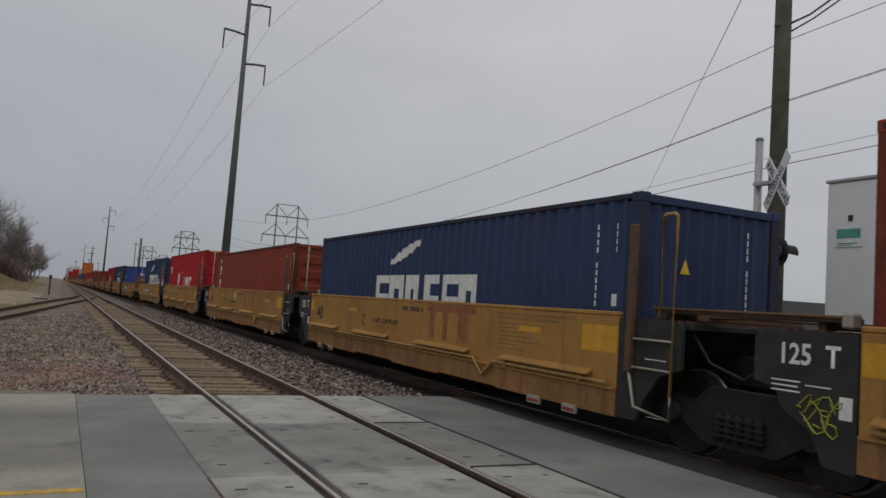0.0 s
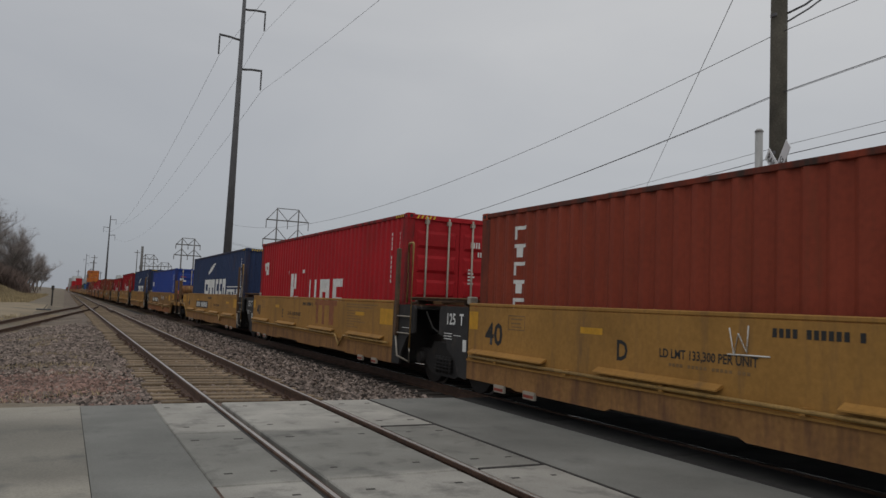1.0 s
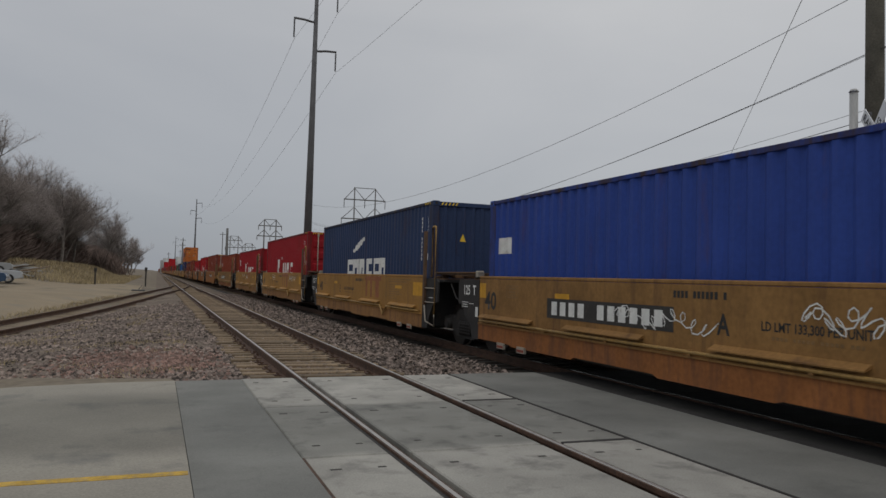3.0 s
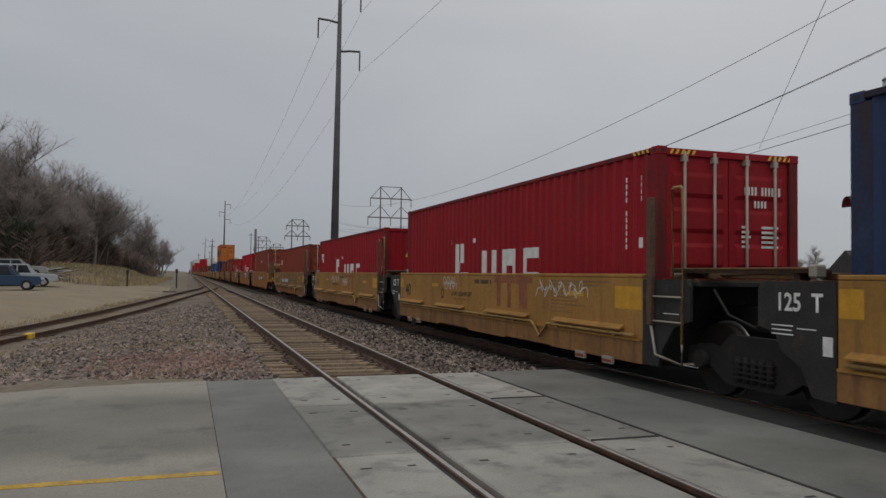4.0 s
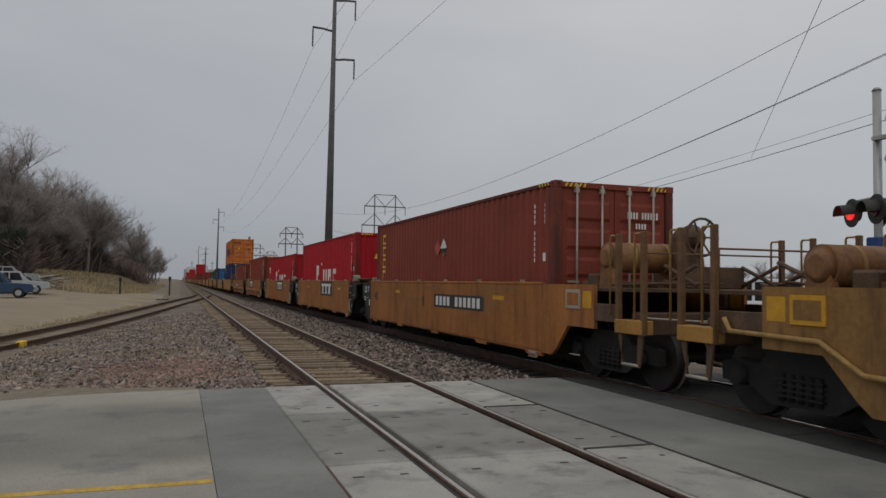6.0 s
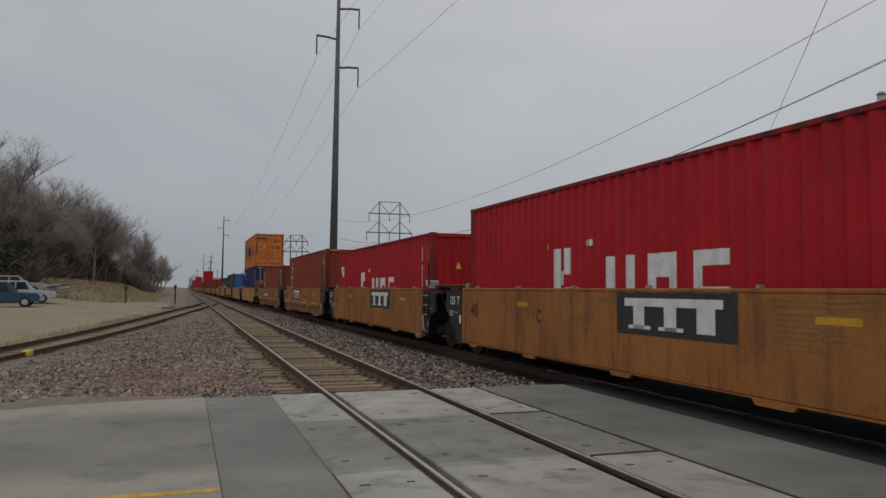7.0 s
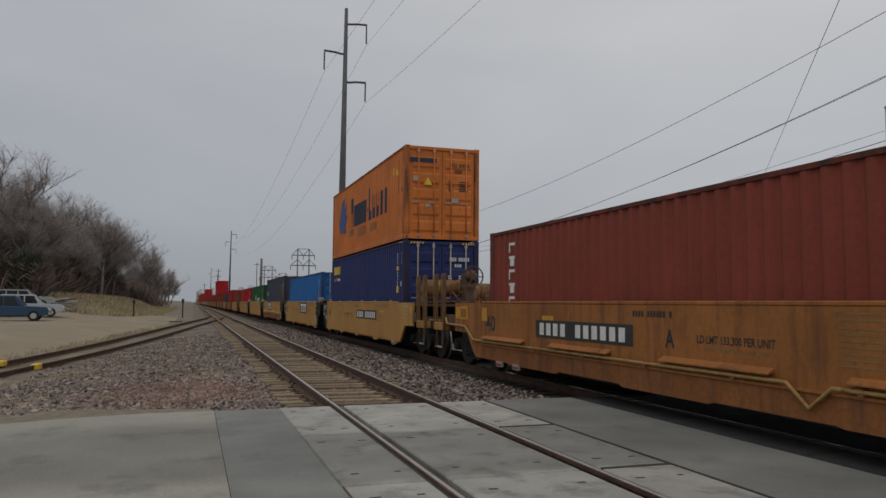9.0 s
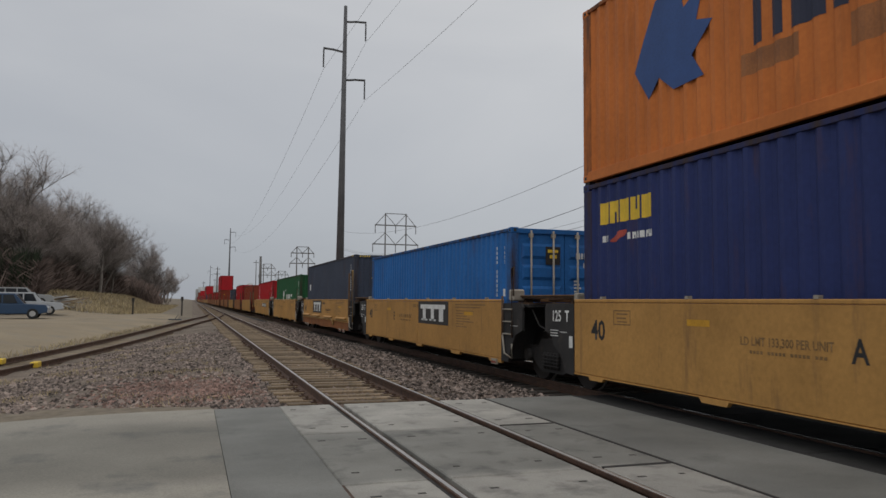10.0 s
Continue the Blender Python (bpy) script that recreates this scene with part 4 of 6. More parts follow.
        bars("painted_mark", [(o - 0.5, o - 2.56, 1.29, 1.40), (o - 0.72, o - 0.98, 0.98, 1.289), (o - 1.42, o - 1.68, 0.98, 1.289), (o - 2.08, o - 2.42, 0.98, 1.289),
                              (o - 0.6, o - 1.12, 0.98, 1.03), (o - 1.3, o - 1.82, 0.98, 1.03)], X - 0.003, w, c)
    if smudge == 4:    # a few thin sprayed strokes
        for n_, pts in enumerate(([(0.72, 1.38), (0.66, 1.11), (0.61, 1.33), (0.505, 1.15), (0.49, 1.41)], [(0.74, 1.12), (0.24, 1.13)])):
            part("scrawl", tube([(X - 0.006, a, b) for a, b in pts], 0.008, 4), M["white_ink"], c, "pale scrawled paint")
    elif smudge:
        rnd = random.Random(smudge)
        for q in range(2):
            ys, zs, n = rnd.uniform(0.2, 4.6) - 4.5 * q, rnd.uniform(1.0, 1.2), rnd.randint(3, 5)
            if smudge == 9:
                ys, zs, n = (2.0, 1.28, 4) if q == 0 else (-0.42, 1.18, 2)
            if smudge == 8:
                ys, zs, n = (2.25, 1.3, 2) if q == 0 else (-2.8, 1.28, 4)
            fa, fb, ph = rnd.uniform(1.5, 2.4), rnd.uniform(3, 4.4), rnd.uniform(0, 6)
            pts = [(ys - 0.22 * n * u / 40 - 0.09 * math.sin(fb * u * 0.22 + ph), zs + 0.15 * math.sin(fa * u * 0.22 * 1.7) * math.cos(fb * u * 0.1 + ph)) for u in range(80)]
            bm = bmesh.new()
            prev = None
            for (ya, za), (yb, zb) in zip(pts, pts[1:]):
                d = Vector((yb - ya, zb - za)).normalized() * 0.009
                cur = bm.verts.new((X - 0.004, ya - d.y, za + d.x)), bm.verts.new((X - 0.004, ya + d.y, za - d.x))
                if prev:
                    bm.faces.new((prev[0], prev[1], cur[1], cur[0]))
                prev = cur
            part("scrawl", bm, M["white_ink"], c, "pale scrawled paint")


SPEED, XT, FLOOR = 23.2, 7.30, 0.41
LEAN = 0.0055       # the train's track closes in on the other one by this much per metre


def on_line(y, z=0.0):
    return pose(XT - LEAN * (y - 10), y, z, 0, 0, math.degrees(LEAN))


# time at which each unit's container ends pass y = 10, style, paint, ends, letter, plate, mark, scrawl, loads (paint, high, doors, livery)
UNITS = [
    (-0.256, "ledge", "paint_yellow", "joint", "joint", "B", 0, "red", 0, [("brown", 1, 0, "")]),
    (0.395, "ledge", "paint_yellow", "joint", "joint", "C", 0, "red", 0, [("navy", 0, 0, "swoosh")]),
    (1.035, "ledge", "paint_yellow", "joint", "joint", "D", 0, "red", 4, [("brown", 0, 1, "stack")]),
    (1.690, "ledge", "paint_yellow", "joint", "joint", "E", 0, "red", 0, [("red", 1, 1, "line")]),
    (2.325, "ledge", "paint_yellow", "joint", "coupler", "A", 1, "", 0, [("navy", 1, 0, "swoosh_band")]),
    (3.152, "ledge", "paint_brown", "coupler", "joint", "A", 1, "", 7, [("blue", 0, 1, "door_logo")]),
    (3.816, "ledge", "paint_yellow", "joint", "joint", "E", 0, "red", 0, [("navy", 1, 0, "swoosh")]),
    (4.477, "ledge", "paint_yellow", "joint", "joint", "D", 0, "red", 8, [("wine", 1, 1, "line_plain")]),
    (5.114, "ledge", "paint_yellow", "joint", "joint", "C", 0, "red", 9, [("wine", 0, 0, "line")]),
    (5.780, "ledge", "paint_brown", "joint", "coupler", "B", 1, "", 0, [("brown", 0, 1, "plain_mark")]),
    (6.597, "smooth", "paint_orange", "coupler", "joint", "B", 1, "", 0, [("maroon", 1, 1, "stack_yellow")]),
    (7.255, "smooth", "paint_orange", "joint", "joint", "C", 0, "plate", 0, [("crimson", 1, 0, "line_plain")]),
    (7.903, "smooth", "paint_orange", "joint", "joint", "D", 0, "plate", 0, [("red", 0, 0, "line")]),
    (8.556, "ledge", "paint_orange", "joint", "joint", "E", 0, "plate", 0, [("brown", 1, 0, "stack")]),
    (9.225, "ledge", "paint_orange", "joint", "coupler", "A", 1, "", 0, [("maroon", 0, 0, "stack")]),
    (10.048, "smooth", "paint_tan", "coupler", "joint", "A", 1, "", 0, [("indigo", 1, 1, "small_yellow"), ("orange", 1, 1, "wide")]),
    (10.700, "smooth", "paint_tan", "joint", "joint", "E", 0, "plate", 0, [("azure", 0, 1, "door_square")]),
    (11.355, "ledge", "paint_tan", "joint", "joint", "D", 0, "plate", 0, [("slate", 1, 0, "plain_mark")]),
    (12.010, "smooth", "paint_tan", "joint", "joint", "C", 0, "", 0, [("green", 0, 0, "line_plain")]),
    (12.665, "smooth", "paint_tan", "joint", "coupler", "B", 1, "", 0, [("red", 0, 0, "stack")]),
    (13.480, "smooth", "paint_tan", "coupler", "joint", "B", 1, "", 0, [("brown", 0, 1, "")]),
    (14.135, "smooth", "paint_orange", "joint", "joint", "C", 0, "", 0, [("red", 1, 0, "plain_mark")]),
    (14.790, "smooth", "paint_tan", "joint", "joint", "D", 0, "", 0, [("slate", 0, 1, "")]),
    (15.445, "ledge", "paint_orange", "joint", "joint", "E", 0, "", 0, []),
    (16.100, "ledge", "paint_orange", "joint", "coupler", "A", 1, "", 0, []),
    (16.910, "ledge", "paint_orange", "coupler", "joint", "A", 1, "", 0, [("brown", 1, 0, ""), ("red", 1, 1, "")]),
]
FAR = ["red", "brown", "red", "maroon", "brown", "red", "navy", "brown", "red", "red"]
t_ = 16.910
for k in range(34):
    t_ += 0.81 if k % 5 == 4 else 0.655
    UNITS.append((t_, ("ledge", "smooth")[k % 2], ("paint_orange", "paint_tan")[(k // 5) % 2],
                  "coupler" if k % 5 == 4 else "joint", "coupler" if k % 5 == 3 else "joint", "", 0, "", 0,
                  [(FAR[k % 10], k % 3 > 0, k % 2, "")] + ([(FAR[(k + 3) % 10], 1, 1, "")] if k in (7, 8, 15, 21) else [])))
PAINT_WORDS = {"paint_yellow": "weathered yellow", "paint_orange": "grimy orange", "paint_tan": "pale tan yellow", "paint_brown": "dull brown"}
COLOUR_WORDS = {"navy": "dark navy blue", "brown": "rust brown", "red": "bright red", "crimson": "deep red", "wine": "dark wine red", "blue": "royal blue", "azure": "light blue",
                "orange": "orange", "slate": "slate grey", "green": "dark green", "maroon": "dark maroon", "indigo": "dark indigo blue"}
TRAIN = []
CAR_KINDS, BOX_KINDS = {}, {}


def make_train():
    for n_, (tc, style, paint, near, far, letter, ident, mark, smudge, loads) in enumerate(UNITS):
        lite = n_ > 19
        y = 10 + SPEED * tc - L2
        m = on_line(y)
        key = (lite, style, paint, near, far)
        if key not in CAR_KINDS:
            label = "%s steel well car with %s sides" % (PAINT_WORDS[paint], "ledged" if style == "ledge" else "smooth")
            car = far_car(paint, near, far, label) if lite else well_car(style, paint, near, far, label)
            CAR_KINDS[key] = copy_thing(car, pose(XT, -900, 0))
            car.matrix_basis = m
        else:
            car = copy_thing(CAR_KINDS[key], m)
        if letter and not lite:
            car_marks(car, style, letter, ident, mark, smudge)
        if n_ == 0:
            loops = [(6.58 - 0.006 * u + 0.07 * math.sin(u * 0.9), 0.74 + 0.13 * math.sin(u * 0.37) + 0.05 * math.cos(u * 1.3)) for u in range(60)]
            part("scrawl", tube([(-1.43, a, b) for a, b in loops], 0.008, 4), M["scrawl_paint"], car, "yellow-green sprayed scrawl")
        TRAIN.append((car, y, 0.0))
        z = FLOOR + (0.1 if len(loads) > 1 else 0.0)
        for paint_c, high, doors, kind in loads:
            bkey = (lite, paint_c, high, doors, kind, z > 1)
            label = "%s corrugated %scontainer %s" % (COLOUR_WORDS[paint_c], "tall " if high else "",
                                                    "stacked on another" if z > 1 else "riding in a well car")
            if bkey not in BOX_KINDS:
                b = container(paint_c, high, doors, label, lite)
                livery(b, kind, high)
                for sx, sy in ((-1, -1), (-1, 1), (1, -1), (1, 1)) if z > 1 else ():
                    part("stacking_lock", box(sx * 1.14 - 0.06, sx * 1.14 + 0.06, sy * 6.0 - 0.07, sy * 6.0 + 0.07, -0.05, -0.001, 0.006), M["car_black"], b)
                BOX_KINDS[bkey] = b
            else:
                b = copy_thing(BOX_KINDS[bkey], Matrix())
                tagged(b, label)
            b.matrix_basis = on_line(y, z)
            TRAIN.append((b, y, z))
            z += (2.896 if high else 2.591) + 0.05
    for ob in CAR_KINDS.values():
        for o in (*ob.children_recursive, ob):
            bpy.data.objects.remove(o)


def motions():
    """The train rolls towards -y at a steady pace."""
    for ob, y, z in TRAIN:
        walk(ob, [(0.5 * k, on_line(y - SPEED * 0.5 * k, z)) for k in range(21)])


# ---- ground, road and tracks ----
def smooth(a, b, v):
    u = min(1.0, max(0.0, (v - a) / (b - a)))
    return u * u * (3 - 2 * u)


def siding_x(y):
    """Centre line of the side track: it eases out of the main line and swings away."""
    if y > 98:
        return 2.7325
    if y > 60:
        return 2.7325 - 0.00174 * (98 - y) ** 2
    return 0.22 - 0.132 * (60 - y) - 0.0008 * (60 - y) ** 2


def siding_z(y):
    return -0.03 - 0.43 * smooth(66, 25, y)


def ground_z(x, y):
    z = -0.26
    s, d = siding_x(max(y, 12)), siding_z(y) - 0.19
    z += (d + 0.26) * smooth(0.9, min(0.2, s + 1.2), x)
    z += (0.02 - d) * smooth(s - 1.4, s - 6, x) * smooth(12, 36, y)
    z += 2.1 * smooth(-6.5, -14, x) * smooth(64, 92, y)
    z -= 0.15 * smooth(10.5, 13, x)
    if y > 11.2:
        z += 0.035 * noise.noise((x * 0.5, y * 0.5, 0)) * smooth(0.6, -1.0, x)
    if -14 < y < 11.25 and abs(x) < 62:
        z = -0.5
    return z


def sheet(name, xs, ys, lift, material, keep=None, parent=None):
    bm = bmesh.new()
    grid = [[bm.verts.new((x, y, ground_z(x, y) + lift)) for x in xs] for y in ys]
    for j in range(len(ys) - 1):
        for i in range(len(xs) - 1):
            if keep is None or keep((xs[i] + xs[i + 1]) / 2, (ys[j] + ys[j + 1]) / 2):
                f = bm.faces.new((grid[j][i], grid[j][i + 1], grid[j + 1][i + 1], grid[j + 1][i]))
                f.smooth = True
    bmesh.ops.delete(bm, geom=[v for v in bm.verts if not v.link_faces], context="VERTS")
    return part(name, bm, material, parent)


def spread(near, far, step):
    out, v, s = [], near, step
    while v < far:
        out.append(v)
        v += s
        s *= 1.12
    return out + [far]


xs_ = sorted({-round(v, 3) for v in spread(0.5, 2500, 0.5)} | {round(v, 3) for v in spread(0.5, 2500, 0.5)} | {0.0})
ys_ = sorted({round(v, 3) for v in spread(11.25, 3500, 0.5)} | {11.2, -14.0, -14.05, -30, -80, -200, -600, -1500, 0, 5, -7})
tagged(sheet("ground", xs_, ys_, 0.0, M["ground"]), "bare brown earth with thin dead grass", "ground", kind="structure")
bed_x = [-6 + 0.25 * k for k in range(25)] + [0.5, 0.9, 1.3, 1.9, 2.7, 3.5, 4.2, 5.0, 5.8, 6.5, 7.3, 8.1, 8.9, 9.6, 10.2, 10.8]
tagged(sheet("ballast_bed", bed_x, [11.0, 11.2] + [11.6 + 0.5 * k for k in range(110)] + spread(67, 1800, 2.0), 0.03, M["ballast"],
                     lambda x, y: x > 0.1 or x > siding_x(y) + 0.9 + 0.5 * noise.noise((x, y * 0.4, 1)) and y > 11.9 + 0.6 * noise.noise((x * 1.2, 3, 0)) - 0.25 * min(0, x + 1)), "grey crushed stone ballast between the tracks", "ballast", kind="structure")
lot_x = [-60, -40, -30, -24, -20, -17, -14, -12, -10, -8.5, -7, -5.5, -4, -2.5, -1.5, -0.8]


# dark sheet over the ballast that paints in the train's shade, with oil
tagged(sheet("oily_trackbed", [5.2, 5.6, 5.95, 6.2, 6.5, 7.3, 8.1, 8.5, 8.8], [11.02, 11.2] + spread(12, 900, 1.0), 0.045, M["oily_shaded"], lambda x, y: x > 5.85 - LEAN * (y - 10) - (0.5 if y > 60 else 0.0)), "ballast darkened by oil and painted shade under the train", "ballast", kind="structure")


def lot_here(x, y):
    return x < siding_x(y) - 1.9 + 0.3 * noise.noise((y * 0.3, 2, 0)) and y > 20 - 0.2 * x - 8 and y < 84 + 0.9 * x + 3 * noise.noise((x * 0.4, 5, 0))


tagged(sheet("gravel_lot", [-60 + 0.6 * k for k in range(99)], [14 + 0.8 * k for k in range(90)], 0.02, M["lot"], lot_here), "pale tan gravel parking lot", "parking lot", kind="structure")


# worn surfaces darken where the wheels run, in two broad bands along the road
def wheel_wear(m, amount, stops, wander):
    n, l = m.node_tree.nodes, m.node_tree.links
    bsdf = n["Principled BSDF"]
    src = bsdf.inputs["Base Color"].links[0].from_socket
    geo, sep, nz = n.new("ShaderNodeNewGeometry"), n.new("ShaderNodeSeparateXYZ"), n.new("ShaderNodeTexNoise")
    nz.inputs["Scale"].default_value = 0.9
    l.new(geo.outputs["Position"], sep.inputs["Vector"])
    l.new(geo.outputs["Position"], nz.inputs["Vector"])
    add = n.new("ShaderNodeMath")
    add.operation = "MULTIPLY_ADD"
    l.new(nz.outputs["Fac"], add.inputs[0])
    add.inputs[1].default_value = wander
    l.new(sep.outputs["Y"], add.inputs[2])
    mr = n.new("ShaderNodeMapRange")
    mr.inputs["From Min"].default_value, mr.inputs["From Max"].default_value = 0.0, 12.0
    l.new(add.outputs["Value"], mr.inputs["Value"])
    ramp = n.new("ShaderNodeValToRGB")
    e = ramp.color_ramp.elements
    e[0].position, e[0].color = 0.0, (1, 1, 1, 1)
    e[1].position, e[1].color = 1.0, (0, 0, 0, 1)
    for p_, v in stops:
        el = e.new(p_)
        el.color = (v, v, v, 1)
    l.new(mr.outputs["Result"], ramp.inputs["Fac"])
    mix = n.new("ShaderNodeMixRGB")
    mix.blend_type = "MULTIPLY"
    sc = n.new("ShaderNodeMath")
    sc.operation = "MULTIPLY"
    sc.inputs[1].default_value = amount
    l.new(ramp.outputs["Color"], sc.inputs[0])
    l.new(sc.outputs["Value"], mix.inputs["Fac"])
    l.new(src, mix.inputs["Color1"])
    mix.inputs["Color2"].default_value = (0.36, 0.38, 0.38, 1)
    l.new(mix.outputs["Color"], bsdf.inputs["Base Color"])


BANDS = ((0.40, 1.0), (0.50, 0.35), (0.565, 0.15), (0.62, 0.95), (0.80, 1.0), (0.87, 0.25))
wheel_wear(M["panel"], 0.72, ((0.30, 0.9), (0.39, 0.3), (0.53, 0.12), (0.545, 0.9), (0.725, 0.95), (0.745, 0.2)), 0.35)
wheel_wear(M["concrete"], 0.55, BANDS, 0.9)
wheel_wear(M["asphalt"], 0.25, BANDS, 0.9)

road = thing("road", "worn grey concrete and asphalt road over the tracks", "road", kind="structure")
TOP, YE = -0.012, 11.03
edge = [(0.30, 10.97), (-0.63, 10.9), (-1.49, 10.72), (-2.19, 10.44), (-4, 9.75), (-7, 8.9), (-14, 8.2), (-60, 7.6)]
joints = [0.30, -4.3, -8.9, -13.5, -25, -60]


def edge_y(x):
    for (xa, ya), (xb, yb) in zip(edge, edge[1:]):
        if xb <= x <= xa:
            return ya + (yb - ya) * (x - xa) / (xb - xa)
    return edge[-1][1]


for xa, xb in zip(joints, joints[1:]):
    pts = [(xa, -13.5), (xa, edge_y(xa))] + [q for q in edge if xb < q[0] < xa] + [(xb, edge_y(xb)), (xb, -13.5)]
    pts = [(x - 0.008 if x == xa else x + 0.008 if x == xb else x, y) for x, y in pts]
    part("concrete_slab", plate(pts, "z", -0.3, TOP), M["concrete"], road)
part("asphalt_strip", box(0.308, 1.165, -13.5, 10.95, -0.3, TOP - 0.002), M["asphalt"], road)
part("asphalt_strip", box(4.325, 5.82, -13.5, 11.06, -0.3, TOP - 0.003), M["asphalt"], road)
part("asphalt_strip", box(8.90, 60, -13.5, 11.0, -0.3, TOP - 0.003), M["asphalt"], road)
part("joint_filler", box(0.298, 0.318, -13.5, 10.93, -0.2, TOP + 0.001), M["asphalt"], road)
part("yellow_line", box(-40, 0.28, 5.90, 6.01, -0.1, TOP + 0.004), M["yellow_line"], road)
part("road_bed", box(1.165, 8.9, -13.5, 11.0, -0.34, -0.16), M["joint"], road)


crossing = thing("level_crossing_deck", "pale concrete crossing panels laid between and beside the rails", "crossing", kind="structure")
rows_y = [11.05 - 2.42 * k for k in range(11)]
holes = []
for r0 in (1.98, 6.55):
    for xa, xb in ((r0 - (0.80 if r0 < 5 else 0.68), r0 - 0.075), (r0 + 0.125, r0 + 1.505 - 0.125), (r0 + 1.505 + 0.075, r0 + 1.505 + 0.81)):
        for ya, yb in zip(rows_y, rows_y[1:]):
            jit = 0.004 * random.random()
            # panels of the train's track take the copies with shade in their colour
            pn = part("panel", box(xa, xb, yb + 0.012, ya - 0.012, -0.15, TOP - 0.001 - jit, 0.012), M["panel" if r0 < 5 else "panel_shaded" if xa > 8 else "panel_deep_shade"], crossing)
            if yb > 1:
                for hx in ((xa + 0.16, xb - 0.16) if xb - xa < 1 else (xa + 0.22, xb - 0.22)):
                    for hy in (yb + 0.42, ya - 0.42):
                        a, q = random.uniform(-0.03, 0.03), random.uniform(0.45, 0.95)
                        part("lifting_slot", box(hx + a - 0.05 * q, hx + a + 0.05 * q, hy - 0.017, hy + 0.017, TOP - 0.02, TOP + 0.0015 - jit), M["hole"], pn)
    for s, xr in ((1, r0), (-1, r0 + 1.505)):
        part("rubber_seal", box(xr - s * 0.075 if s > 0 else xr + 0.042, xr - 0.042 if s > 0 else xr + 0.075, -13.2, 11.03, -0.15, TOP - 0.012), M["joint"], crossing)
for ya in rows_y[1:5]:
    part("joint_filler", box(3.57, 4.30, ya - 0.03, ya + 0.03, -0.1, TOP + 0.002), M["joint"], crossing)
    part("joint_filler", box(5.86, 6.47, ya - 0.03, ya + 0.03, -0.1, TOP + 0.002), M["joint"], crossing)
part("joint_filler", box(4.29, 4.325, -13.2, 11.0, -0.1, TOP + 0.002), M["joint"], crossing)
part("joint_filler", box(5.81, 5.87, -13.2, 11.0, -0.1, TOP + 0.003), M["joint"], crossing)
part("joint_filler", box(1.165, 1.185, -13.2, 6.2, -0.1, TOP + 0.001), M["rail"], crossing)


def rail_mesh(path, head):
    """A flat-bottomed rail swept along a path of (x, y, z) of its running surface; the head alone if head."""
    prof = [(-0.013, 0.0), (0.017, 0.0), (0.021, -0.004), (-0.017, -0.004)] if head else \
        [(-0.036, -0.005), (0.036, -0.005), (0.036, -0.042), (0.010, -0.055), (0.010, -0.14), (0.07, -0.16), (0.07, -0.172), (-0.07, -0.172), (-0.07, -0.16),
         (-0.010, -0.14), (-0.010, -0.055), (-0.036, -0.042)]
    bm = bmesh.new()
    prev = None
    for k, p in enumerate(path):
        a, b = Vector(path[max(0, k - 1)]), Vector(path[min(len(path) - 1, k + 1)])
        d = (b - a).normalized()
        side = Vector((d.y, -d.x, 0)).normalized()
        cur = [bm.verts.new(Vector(p) + side * u + Vector((0, 0, v))) for u, v in prof]
        if prev:
            for q in range(len(prof)):
                bm.faces.new((prev[q], prev[(q + 1) % len(prof)], cur[(q + 1) % len(prof)], cur[q]))
        prev = cur
    bmesh.ops.recalc_face_normals(bm, faces=bm.faces[:])
    return bm


def add_rail(parent, path, head="railhead"):
    r = part("rail", rail_mesh(path, False), M["rail"], parent)
    part("rail_head", rail_mesh(path, True), M[head], r, "bright worn running surface" if head == "railhead" else "")
    return r


TIE = {}


def add_tie(parent, m, kind=0, material="tie"):
    kind = (kind, material)
    if kind not in TIE:
        b = bevel(bx(bmesh.new(), -1.3, 1.3, -0.115, 0.115, -0.17, 0.0), 0.012)
        for v in b.verts:
            v.co.x += 0.03 * noise.noise((v.co.y * 9, kind[0] * 3.1, v.co.x))
            v.co.z += 0.008 * noise.noise((v.co.x * 2, kind[0] * 5.3, v.co.y * 7))
        me = bpy.data.meshes.new("tie")
        b.to_mesh(me)
        b.free()
        me.materials.append(M[material])
        TIE[kind] = me
    t = new("tie", TIE[kind])
    t.parent = parent
    t.matrix_basis = m
    return t


PLATE = {}


def add_plates(parent, x, y):
    if "m" not in PLATE:
        b = bevel(bx(bmesh.new(), -0.17, 0.17, -0.09, 0.09, 0, 0.02), 0.004)
        for sx in (-0.11, 0.11):
            for sy in (-0.05, 0.05):
                bx(b, sx - 0.018, sx + 0.018, sy - 0.018, sy + 0.018, 0.02, 0.05)
        me = bpy.data.meshes.new("tie_plate")
        b.to_mesh(me)
        b.free()
        me.materials.append(M["rail"])
        PLATE["m"] = me
    p = new("tie_plate", PLATE["m"])
    p.parent = parent
    p.location = (x, y, 0)


def joined_ties(parent, rows, name="far_ties"):
    bm = bmesh.new()
    for x, y, z, a in rows:
        c, s = math.cos(a), math.sin(a)
        before = len(bm.verts)
        vs = bx(bm, -1.3, 1.3, -0.115, 0.115, -0.15, 0.0)
        bm.verts.ensure_lookup_table()
        for v in bm.verts[before:]:
            v.co = Vector((x + v.co.x * c - v.co.y * s, y + v.co.x * s + v.co.y * c, z + v.co.z))
    tagged(part(name, bm, M["tie"], parent), kind="stuff")


